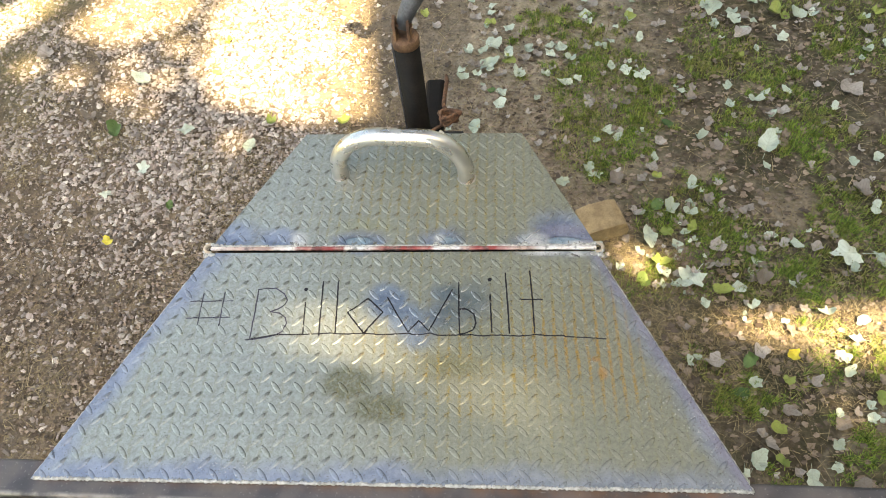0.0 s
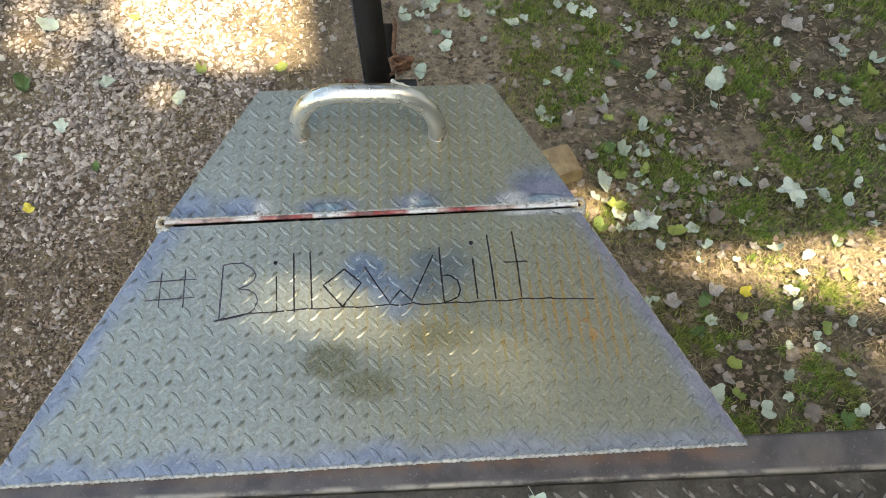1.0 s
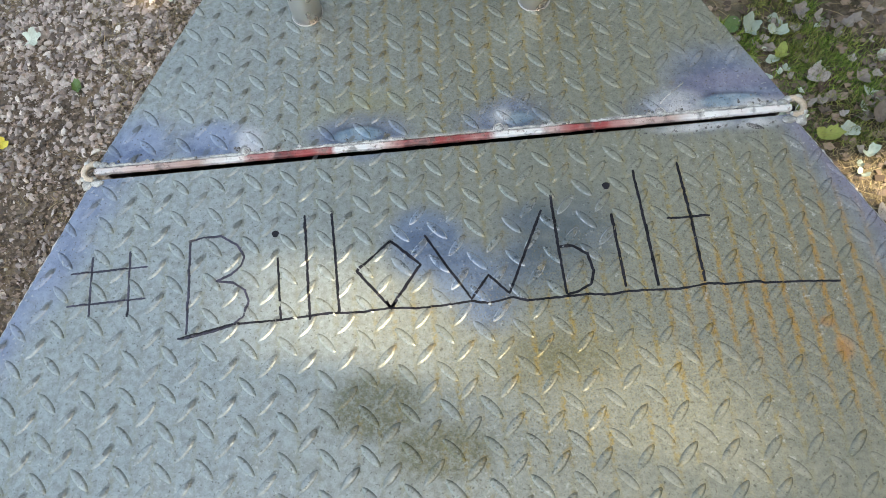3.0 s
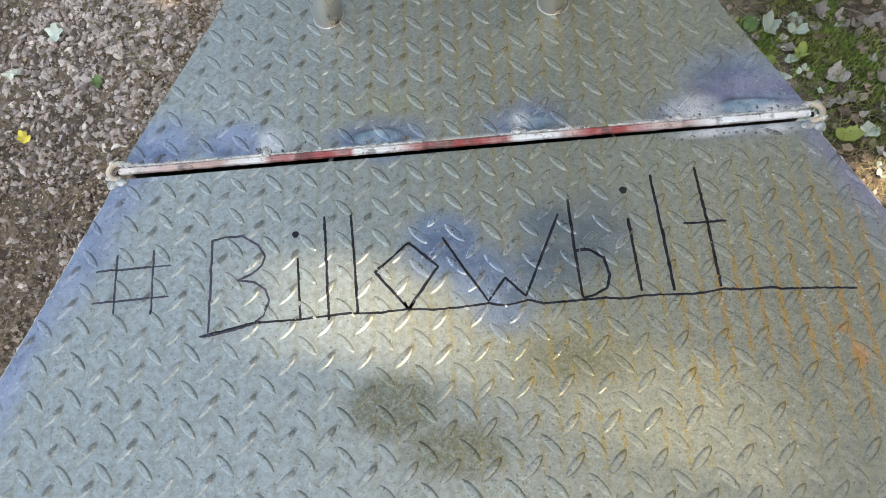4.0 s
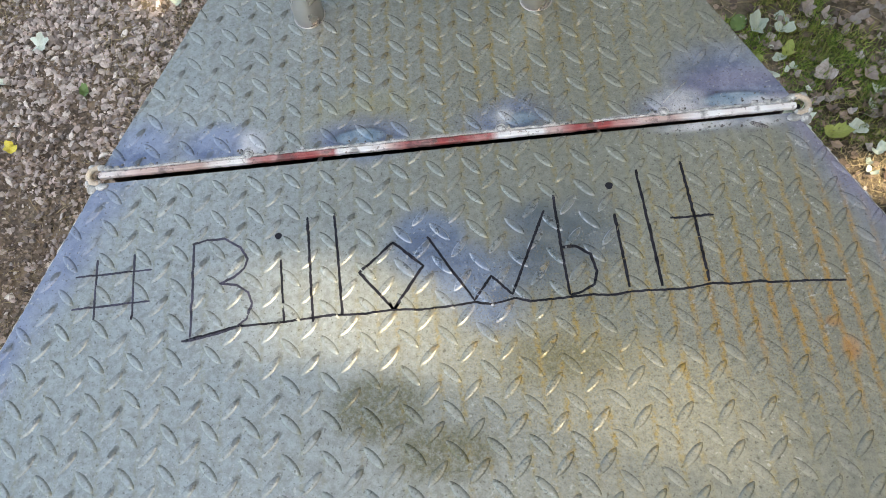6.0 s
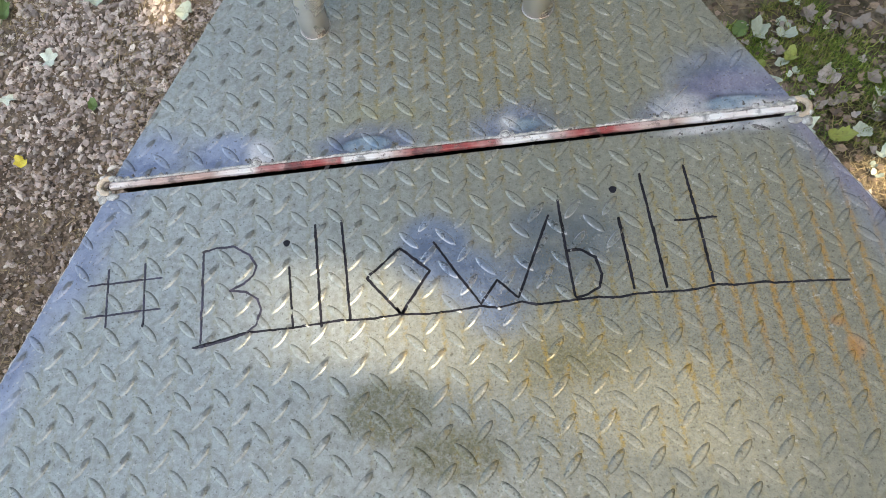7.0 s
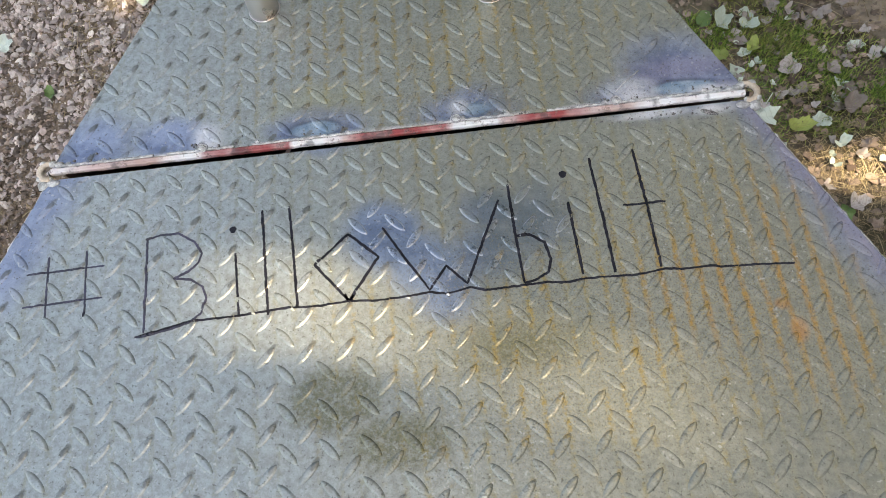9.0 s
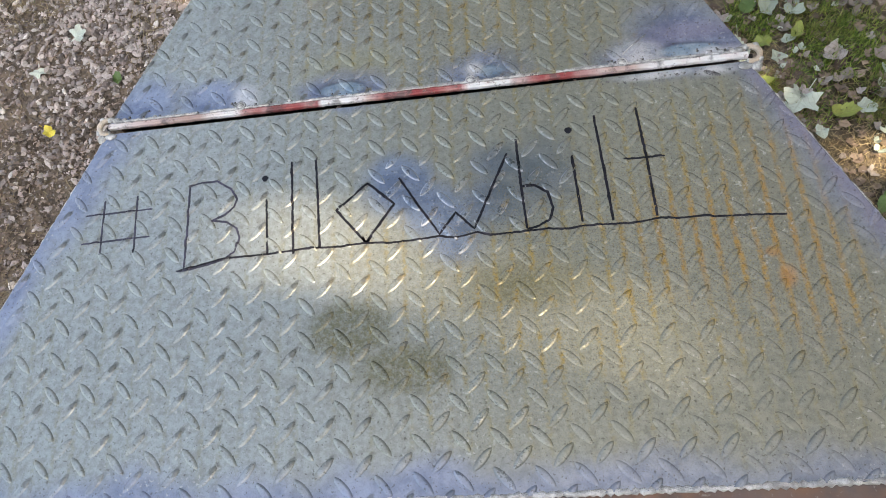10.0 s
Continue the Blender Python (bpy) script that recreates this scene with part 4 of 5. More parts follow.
stroke(((-0.015, -0.100), (0.005, -0.133), (0.025, -0.164), (0.041, -0.143), (0.059, -0.161), (0.094, -0.084)), 0.0034)
stroke(((0.104, -0.070), (0.106, -0.120), (0.109, -0.166)), 0.0036)
stroke(((0.106, -0.121), (0.119, -0.121), (0.131, -0.130), (0.135, -0.146), (0.131, -0.158), (0.119, -0.164), (0.109, -0.166)), 0.0034)
ink_dot(0.156, -0.065, 0.0036)
stroke(((0.157, -0.093), (0.161, -0.163)), 0.0036)
stroke(((0.182, -0.052), (0.186, -0.110), (0.189, -0.164)), 0.0036)
stroke(((0.223, -0.047), (0.227, -0.105), (0.229, -0.163)), 0.0036)
stroke(((0.205, -0.102), (0.244, -0.102)), 0.0030)
stroke(((-0.243, -0.182), (-0.196, -0.172), (-0.148, -0.171), (-0.106, -0.168), (-0.074, -0.169), (-0.048, -0.167), (-0.025, -0.169), (0.003, -0.168),
        (0.025, -0.166), (0.039, -0.169), (0.062, -0.165), (0.074, -0.169), (0.104, -0.168), (0.129, -0.167), (0.143, -0.169), (0.163, -0.167),
        (0.209, -0.168), (0.232, -0.165), (0.246, -0.167), (0.270, -0.166), (0.279, -0.168), (0.311, -0.169), (0.341, -0.171)), 0.0028)


# ---- the trailer: front rail, deck and tongue ----
trailer = thing("trailer", (0, -0.6, 0.0), "dark steel trailer with a tread-plate deck", "trailer")
part("front_rail", box(-0.75, 0.75, -0.437, -0.383, ZP - 0.06, ZP - 0.0052, 0.005, 3), M_RAIL, trailer, "dark steel tube with brown rust by the weld")
LATTICE_DECK = ((0.0065, 0.0355, 0, 0, 0, 0), (-0.456, 0, 0.0335, 0, 0, 0))
DECK = ((-0.74, -1.15), (0.74, -1.15), (0.74, -0.4385), (-0.74, -0.4385))
link("deck_plate", plate_mesh("deck_plate", DECK, 0.005, M_DECK, LATTICE_DECK, ZP - 0.016, 0.008, (-22, 23), (-21, 2), 1.5), trailer, "dark worn tread plate")
for s in (-1, 1):
    bm = tube([(s * 0.66, -0.42, 0.42), (s * 0.10, 0.42, 0.42)], 0.045, 4)
    part("tongue_beam", bm, M_RAIL, trailer)
    part("side_rail", box(s * 0.715 - 0.03, s * 0.715 + 0.03, -1.15, -0.439, ZP - 0.12, ZP - 0.023, 0.004), M_RAIL, trailer)
part("tongue_plate", box(-0.146, 0.064, 0.30, 0.672, 0.36, 0.43, 0.006), M_TONGUE, trailer, "worn dark blue-grey plate on the tongue")
part("coupler", box(-0.056, 0.004, 0.673, 0.865, 0.38, 0.45, 0.015, 3), M_BLACK, trailer, "dark worn coupler")


# ---- the jack ----
jack = thing("trailer_jack", (-0.006, 0.375, 0.0), "black tube trailer jack with a rusty cap and bent handle", "jack")
JX, JY = -0.006, 0.375
part("foot", tube([(JX, JY, -0.02), (JX, JY, 0.012), (JX, JY, 0.02), (JX, JY, 0.25)], [0.07, 0.07, 0.021, 0.021], 24), M_RUST, jack)
part("tube", tube([(JX, JY, 0.25), (JX, JY, 0.998)], 0.0248, 28), M_BLACK, jack, "", True)
# grey strip that stands in for the lit left rim of the tube
part("seam", box(JX - 0.0285, JX - 0.0245, JY - 0.004, JY + 0.004, 0.45, 0.998, 0.001), M_GREYPAINT, jack)
part("cap", tube([(JX, JY, 0.998), (JX, JY, 1.014), (JX, JY, 1.017)], [0.0262, 0.0262, 0.0245], 28), M_RUST, jack, "rusty cap", True)


def build_clevis():
    prof = [(JY - 0.016, 1.015), (JY + 0.016, 1.015), (JY + 0.017, 1.045), (JY + 0.008, 1.058), (JY - 0.006, 1.058), (JY - 0.015, 1.042)]
    for x in (JX - 0.019, JX + 0.007):
        bm = bmesh.new()
        a = [bm.verts.new((x, y, z)) for y, z in prof]
        b = [bm.verts.new((x + 0.005, y, z)) for y, z in prof]
        bm.faces.new(a)
        bm.faces.new(b[::-1])
        for i in range(len(prof)):
            j = (i + 1) % len(prof)
            bm.faces.new((a[i], b[i], b[j], a[j]))
        bmesh.ops.recalc_face_normals(bm, faces=bm.faces[:])
        part("bracket", bm, M_RUST, jack, "rusty bracket")
    part("pin", tube([(JX - 0.022, JY, 1.042), (JX + 0.016, JY, 1.042)], 0.005, 12), M_RUST, jack, "", True)


build_clevis()
part("crank_handle", tube([(JX - 0.003, JY + 0.004, 1.034), (JX + 0.006, JY + 0.008, 1.058), (JX + 0.018, JY + 0.014, 1.08), (JX + 0.036, JY + 0.022, 1.10), (JX + 0.052, JY + 0.034, 1.15), (JX + 0.058, JY + 0.04, 1.24)],
                          [0.012, 0.0155, 0.017, 0.016, 0.0121, 0.014], 18), M_GREYPAINT, jack, "bent grey painted handle", True)


# ---- unseen woods added to block low sky and darken its reflections ----
def far_woods():
    rnd = random.Random(77)
    verts, faces = [], []
    for _ in range(9500):
        a = radians(rnd.uniform(0, 165))
        r = rnd.uniform(11, 16)
        top = (3.5 if a > 1.5 else 13.5) + 3.0 * min(1.0, max(0.0, (math.sin(a + 0.35) - 0.62) / 0.25)) + 2.0 * noise.noise((math.cos(a) * 3, math.sin(a) * 3, 0.5))
        c = Vector((r * math.cos(a), r * math.sin(a), rnd.uniform(0.0, top)))
        u = Vector((rnd.uniform(-1, 1), rnd.uniform(-1, 1), rnd.uniform(-1, 1))).normalized()
        v = u.orthogonal().normalized()
        s = rnd.uniform(0.25, 0.6)
        b = len(verts)
        verts += [c + u * s, c + v * s * 0.7, c - u * s, c - v * s * 0.7]
        faces.append((b, b + 1, b + 2, b + 3))
    ob = new("far_woods", mesh_of("far_woods", verts, faces, M_WOODS))
    tagged(ob, "unseen dark woods added beyond the yard to block low sky light", "woods", kind="stuff")


far_woods()


# ---- unseen tree added to block parts of the sky above the yard ----
def shade_tree():
    rnd = random.Random(78)
    tree = thing("tree", (-0.6, 7.4, 0.0), "unseen leafy tree added to block sky light over the yard", "tree")
    foot = Vector((-0.6, 7.4, -0.1))
    part("trunk", tube([foot, foot + Vector((0.02, 0.03, 0.5)), foot + Vector((-0.1, 0.05, 3)), foot + Vector((-0.3, -0.1, 6.2)), foot + Vector((-0.4, -0.3, 9.0))], [0.34, 0.25, 0.20, 0.14, 0.05], 14), M_BARK, tree, "", True)
    for k in range(9):
        a, h = 0.7 * k + 0.3, 4.6 + 0.4 * k
        base = foot + Vector((-0.22, -0.05, h))
        tip = base + Vector((3.4 * math.cos(a), 3.4 * math.sin(a) + 0.3, 2.2 - 0.1 * k))
        mid = base.lerp(tip, 0.5) + Vector((0, 0, 0.35))
        part("limb", tube([base, mid, tip], [0.09, 0.06, 0.02], 9), M_BARK, tree, "", True)
    verts, faces = [], []
    for _ in range(5200):
        x, y = rnd.uniform(-5.0, 5.5), rnd.uniform(-3.2, 11.0)
        across, along = sunwards(x, y)
        overhead = -2.4 < across < 1.4 and -2.3 < along < -1.0
        if y < 0.8 - 0.6 * max(x, 0.0) + 1.5 * max(-0.6 - x, 0.0) and not overhead:
            continue
        if noise.noise((x * 0.7, y * 0.7, 4.4)) < (0.06 if y > 4.0 and x < 1.5 else -0.12):
            continue
        c = Vector((x, y, rnd.uniform(7.0, 9.2) + 0.8 * noise.noise((x * 0.5, y * 0.5, 8.0))))
        for _ in range(8):
            p = c + Vector((rnd.gauss(0, 0.16), rnd.gauss(0, 0.16), rnd.gauss(0, 0.10)))
            u = Vector((rnd.uniform(-1, 1), rnd.uniform(-1, 1), rnd.uniform(-0.5, 0.5))).normalized()
            v = u.cross(Vector((rnd.uniform(-0.4, 0.4), rnd.uniform(-0.4, 0.4), 1))).normalized()
            s = rnd.uniform(0.06, 0.13)
            b = len(verts)
            verts += [p + u * s, p + v * s * 0.7, p - u * s, p - v * s * 0.7]
            faces.append((b, b + 1, b + 2, b + 3))
    link("crown", mesh_of("crown", verts, faces, M_WOODS), tree)


shade_tree()


# ---- chain and rope round the tongue behind the jack ----
def link_mesh():
    pts = [(0.016 * math.cos(w) + math.copysign(0.006, math.cos(w)), 0.011 * math.sin(w), 0) for w in np.linspace(0, 2 * math.pi, 17)[:-1]]
    bm = tube(pts, 0.0042, 6, closed=True)
    me = bpy.data.meshes.new("link")
    bmesh.ops.recalc_face_normals(bm, faces=bm.faces[:])
    for f in bm.faces:
        f.smooth = True
    bm.to_mesh(me)
    bm.free()
    me.materials.append(M_RUST)
    return me


chain = thing("safety_chain", (0.0, 0.6, 0.431), "rusty safety chain looped over the tongue", "chain")
LINK = link_mesh()
rnd = random.Random(3)
for i in range(26):
    w = i / 25
    x = -0.10 + 0.15 * w
    y = 0.61 + 0.035 * math.sin(w * 9)
    z = 0.432 + 0.006 * abs(math.sin(w * 14)) + (0.012 if 0.55 < w < 0.9 else 0)
    ob = link("link", LINK, chain)
    ob.matrix_local = chain.matrix_basis.inverted() @ pose(x, y, z, 90 * (i % 2) + rnd.uniform(-25, 25), rnd.uniform(-20, 20), rnd.uniform(-50, 60))
    ob.matrix_parent_inverse = Matrix()
def smoothed(points, steps=5):
    """The same way with rounded turns."""
    p = [Vector(v) for v in points]
    p = [p[0]] + p + [p[-1]]
    out = []
    for a, b, c, d in zip(p, p[1:], p[2:], p[3:]):
        for k in range(steps):
            t = k / steps
            out.append(0.5 * (2 * b + (c - a) * t + (2 * a - 5 * b + 4 * c - d) * t * t + (3 * b - a - 3 * c + d) * t ** 3))
    return out


def tangle(centre, reach, turns, seed):
    """A way that winds round itself in a heap."""
    rnd, out = random.Random(seed), []
    for i in range(turns):
        w = 2.1 * i + rnd.uniform(-0.4, 0.4)
        k = rnd.uniform(0.45, 1.0)
        out.append((centre[0] + reach[0] * k * math.cos(w), centre[1] + reach[1] * k * math.sin(w), centre[2] + reach[2] * rnd.uniform(0.0, 1.0)))
    return out


trail = [(-0.085, 0.640, 0.440), (-0.05, 0.648, 0.440), (-0.02, 0.655, 0.452)]
rope = part("rope", tube(smoothed(tangle((-0.112, 0.640, 0.437), (0.034, 0.024, 0.016), 22, 6) + trail + tangle((0.022, 0.686, 0.457), (0.036, 0.034, 0.026), 46, 7)), 0.0048, 8), M_ROPE, None, "", True)
tagged(rope, "rusty brown rope tangled on the tongue plate", "rope")
strap = part("strap", tube([(0.012, 0.720, 0.462), (0.004, 0.745, 0.458), (0.006, 0.79, 0.457), (0.009, 0.84, 0.457), (0.004, 0.880, 0.44)], 0.006, 8), M_ROPE, None, "", True)
tagged(strap, "brown cord lying along the coupler", "rope")
tape = part("tape_wad", tube(smoothed([(-0.004, 0.652, 0.446), (0.010, 0.645, 0.444), (0.024, 0.640, 0.440), (0.040, 0.634, 0.439), (0.054, 0.622, 0.438), (0.060, 0.602, 0.438)]), [0.0052 + 0.0016 * math.sin(0.8 * k) for k in range(25)], 8), M_CLOTH, None, "", True)
tagged(tape, "crumpled white tape on the rope", "tape")


# ---- wood block on the ground ----
def build_block():
    base = thing("wood_block", (0.50, 0.63, 0.0), "short sawn log piece lying on the ground", "wood")
    pts = [(-0.074, 0), (-0.072, 0.066), (-0.03, 0.074), (0.04, 0.076), (0.064, 0.066), (0.076, 0.03), (0.074, 0)]
    bm = bmesh.new()
    a = [bm.verts.new((x, -0.05, z - 0.005)) for x, z in pts]
    b = [bm.verts.new((x, 0.055, z - 0.005)) for x, z in pts]
    bm.faces.new(a)
    bm.faces.new(b[::-1])
    for i in range(len(pts)):
        j = (i + 1) % len(pts)
        bm.faces.new((a[i], b[i], b[j], a[j]))
    bmesh.ops.bevel(bm, geom=bm.edges[:], offset=0.004, segments=2, affect="EDGES", profile=0.5)
    bmesh.ops.transform(bm, matrix=pose(0.49, 0.625, ground_z(0.49, 0.625), 0, 0, 18), verts=bm.verts[:])
    part("log", bm, simple("sawn_wood", (0.27, 0.19, 0.11), (0.50, 0.37, 0.22), 26, 0.8), base)


build_block()


def about(rnd, lo, hi, soft=0.3):
    """A place between lo and hi, with a ragged border."""
    return rnd.uniform(lo, hi) + rnd.gauss(0, soft)


# ---- fallen leaves ----
def leaf_mesh(kind, seed, material):
    """A leaf 1 m across, to be scaled: outline with teeth or lobes, curled, on a short stalk."""
    rnd = random.Random(seed)
    n = 30
    verts, faces = [(0, 0, 0.02)], []
    curl, fold = rnd.uniform(-0.15, 0.55), rnd.uniform(0.0, 0.50)
    wave, slim, torn = rnd.uniform(0, 6), rnd.uniform(0.02, 0.13), rnd.choice((2, 12, 20, 25, 90, 90))
    for ring in (0.55, 1.0):
        for i in range(n):
            w = 2 * math.pi * i / n
            if kind == "lobed":
                r = 0.30 + 0.20 * abs(math.cos(2.5 * (w - math.pi / 2))) ** 1.3 + 0.03 * (i % 2)
                r *= 0.72 if math.sin(w) < -0.75 else 1
            else:
                r = 0.40 + 0.05 * math.cos(w - math.pi / 2) - slim * math.cos(2 * w) + 0.012 * (i % 2) + 0.03 * math.sin(3 * w + wave) + 0.035 * math.sin(5 * w + 2 * wave)
                if i in (7, 8):
                    r += 0.08
                if torn <= i < torn + 4:
                    r *= 0.72
            r *= ring * (1 + 0.05 * rnd.uniform(-1, 1) * (ring > 0.9))
            x, y = r * math.cos(w), r * math.sin(w)
            z = curl * r * r * 2.2 + fold * abs(x) + (0.04 + 0.06 * abs(math.sin(wave))) * ring * math.sin(3 * w + wave)
            verts.append((x, y, z))
    for i in range(n):
        j = (i + 1) % n
        faces.append((0, 1 + i, 1 + j))
        faces.append((1 + i, 1 + n + i, 1 + n + j, 1 + j))
    b = len(verts)
    for k in range(4):
        y = -0.40 - 0.13 * k
        verts += [(-0.012, y, 0.05 + 0.02 * k), (0.012, y, 0.05 + 0.02 * k)]
        if k:
            faces.append((b + 2 * k - 2, b + 2 * k - 1, b + 2 * k + 1, b + 2 * k))
    return mesh_of("fallen_leaf", verts, faces, material, True)


LEAF_KINDS = {"p": "oval", "m": "lobed", "g": "oval", "y": "oval", "b": "oval", "d": "lobed", "w": "oval"}
LEAF_LABEL = {"p": "pale grey-green dry leaf lying on the dirt", "m": "silvery lobed leaf lying pale side up", "g": "yellow-green leaf fallen on the ground",
              "y": "bright yellow leaf fallen on the ground", "b": "curled grey-brown dead leaf", "d": "small brown dead leaf in the litter", "w": "green weed leaf growing low in the dirt"}
LEAF_MESHES = {k: [leaf_mesh(LEAF_KINDS[k], 10 * i + ord(k), M_LEAF[k]) for i in range(7)] for k in LEAF_KINDS}
leaf_rnd = random.Random(21)


def lay_leaf(x, y, size, kind, z=None):
    me = leaf_rnd.choice(LEAF_MESHES[kind])
    ob = new("fallen_leaf", me)
    h = ground_z(x, y) if z is None else z
    ob.matrix_basis = pose(x, y, h + 0.014, leaf_rnd.uniform(-14, 14), leaf_rnd.uniform(-14, 14), leaf_rnd.uniform(0, 360)) @ Matrix.Diagonal((size * 0.98, size * leaf_rnd.uniform(0.75, 1.05), size, 1))
    return tagged(ob, LEAF_LABEL[kind], "leaf", "fallen leaves")


LEAVES_BY_PLATE = ((1.08, -0.31, 0.046, "b"), (0.95, -0.31, 0.026, "p"), (1.12, -0.27, 0.044, "b"), (1.04, -0.26, 0.044, "p"), (1.18, -0.19, 0.051, "w"), (1.09, -0.18, 0.062, "b"), (1.22, -0.18, 0.051, "p"), (0.97, -0.16, 0.059, "p"), (0.94, -0.15, 0.038, "b"), (1.04, -0.13, 0.032, "p"), (0.90, -0.12, 0.047, "g"), (0.84, -0.12, 0.068, "p"), (1.06, -0.07, 0.046, "p"), (1.22, -0.07, 0.037, "p"), (0.88, -0.07, 0.043, "b"), (0.91, -0.03, 0.054, "g"), (1.09, -0.01, 0.054, "b"), (1.16, 0.00, 0.043, "p"), (0.95, 0.02, 0.045, "b"), (1.20, 0.06, 0.050, "g"), (0.84, 0.07, 0.043, "w"), (1.28, 0.08, 0.039, "p"), (0.88, 0.10, 0.050, "p"), (1.04, 0.10, 0.043, "b"))
LEAVES_SUNNY = ((0.97, 0.11, 0.042, "g"), (1.22, 0.11, 0.044, "b"), (1.14, 0.14, 0.044, "p"), (0.78, 0.16, 0.066, "b"), (0.88, 0.17, 0.056, "w"), (1.13, 0.18, 0.044, "p"), (1.12, 0.18, 0.044, "b"), (1.00, 0.18, 0.049, "y"), (0.91, 0.19, 0.056, "b"), (1.31, 0.23, 0.051, "g"), (1.18, 0.23, 0.041, "p"), (1.01, 0.26, 0.040, "d"), (1.21, 0.29, 0.045, "p"), (1.12, 0.32, 0.045, "p"), (1.06, 0.33, 0.035, "b"), (0.78, 0.35, 0.041, "p"), (0.83, 0.39, 0.058, "g"), (0.88, 0.40, 0.056, "p"), (0.70, 0.41, 0.046, "p"), (0.61, 0.42, 0.054, "g"), (0.96, 0.43, 0.058, "b"), (0.75, 0.43, 0.092, "m"), (0.67, 0.45, 0.059, "p"), (1.23, 0.46, 0.046, "p"))
LEAVES_SHADE = ((1.39, 0.47, 0.051, "p"), (0.66, 0.49, 0.055, "g"), (1.32, 0.51, 0.047, "p"), (1.23, 0.52, 0.096, "m"), (0.94, 0.53, 0.043, "b"), (1.14, 0.54, 0.049, "b"), (0.85, 0.55, 0.060, "b"), (0.72, 0.55, 0.048, "p"), (1.08, 0.56, 0.046, "p"), (0.64, 0.59, 0.071, "p"), (0.70, 0.60, 0.047, "g"), (0.78, 0.62, 0.047, "g"), (0.78, 0.68, 0.045, "p"), (1.42, 0.68, 0.054, "p"), (0.60, 0.68, 0.056, "b"), (0.72, 0.69, 0.056, "p"), (1.36, 0.70, 0.049, "p"), (0.68, 0.71, 0.061, "w"), (0.85, 0.74, 0.044, "b"), (1.44, 0.74, 0.054, "g"), (1.34, 0.76, 0.071, "b"), (0.93, 0.77, 0.031, "b"), (0.80, 0.79, 0.057, "p"), (0.89, 0.80, 0.032, "b"))
LEAVES_MIDDLE = ((0.56, 0.82, 0.063, "b"), (0.64, 0.82, 0.044, "b"), (0.69, 0.83, 0.045, "g"), (1.51, 0.86, 0.058, "p"), (1.06, 0.87, 0.033, "p"), (0.68, 0.88, 0.050, "b"), (0.47, 0.88, 0.050, "p"), (1.47, 0.89, 0.032, "p"), (1.34, 0.89, 0.041, "p"), (1.42, 0.90, 0.049, "p"), (1.52, 0.91, 0.054, "p"), (1.08, 0.96, 0.096, "p"), (0.91, 0.97, 0.056, "b"), (0.72, 0.99, 0.051, "b"), (0.86, 1.01, 0.051, "p"), (1.37, 1.02, 0.050, "b"), (0.55, 1.04, 0.056, "p"), (0.76, 1.07, 0.047, "w"), (1.56, 1.07, 0.041, "p"), (0.91, 1.09, 0.047, "b"), (1.12, 1.11, 0.032, "b"), (1.16, 1.12, 0.049, "b"), (1.55, 1.13, 0.056, "b"), (1.34, 1.13, 0.044, "p"))
LEAVES_NORTH = ((0.99, 1.17, 0.053, "p"), (0.62, 1.18, 0.046, "b"), (1.08, 1.18, 0.048, "p"), (0.85, 1.20, 0.054, "b"), (1.12, 1.21, 0.035, "p"), (1.20, 1.22, 0.040, "p"), (1.41, 1.22, 0.092, "b"), (0.83, 1.23, 0.038, "p"), (0.87, 1.25, 0.035, "b"), (1.00, 1.26, 0.048, "p"), (0.83, 1.30, 0.041, "b"), (0.69, 1.32, 0.069, "m"), (1.28, 1.34, 0.048, "b"), (0.63, 1.34, 0.057, "p"), (1.60, 1.35, 0.040, "p"), (1.52, 1.41, 0.055, "p"), (1.07, 1.41, 0.041, "g"), (1.65, 1.44, 0.040, "p"), (1.60, 1.45, 0.048, "p"), (0.81, 1.49, 0.034, "p"), (1.24, 1.51, 0.070, "m"), (0.70, 1.51, 0.048, "p"), (1.10, 1.53, 0.071, "b"), (0.77, 1.58, 0.053, "b"))
LEAVES_EDGE = ((1.72, 1.59, 0.056, "p"), (1.47, 1.60, 0.043, "b"), (1.15, 1.61, 0.040, "p"), (1.33, 1.63, 0.071, "p"), (0.67, 1.64, 0.065, "g"), (1.49, 1.66, 0.040, "b"), (1.25, 1.66, 0.086, "g"), (1.01, 1.68, 0.088, "p"))
LEAVES_FRONT = ((0.38, 0.81, 0.058, "p"),)
LEAVES_BY_POST = ((0.04, 1.47, 0.051, "p"), (0.12, 1.74, 0.051, "p"), (0.19, 1.59, 0.056, "p"), (0.13, 1.51, 0.082, "p"), (0.19, 1.42, 0.067, "g"), (0.19, 1.46, 0.049, "p"), (0.27, 1.47, 0.049, "p"), (0.35, 1.44, 0.056, "p"), (0.39, 1.47, 0.061, "p"), (0.11, 1.39, 0.073, "p"), (0.02, 1.32, 0.060, "p"), (0.07, 1.39, 0.043, "b"), (0.10, 1.33, 0.037, "b"), (0.17, 1.34, 0.048, "b"), (0.23, 1.32, 0.048, "p"), (0.34, 1.32, 0.047, "p"), (0.41, 1.27, 0.069, "p"))
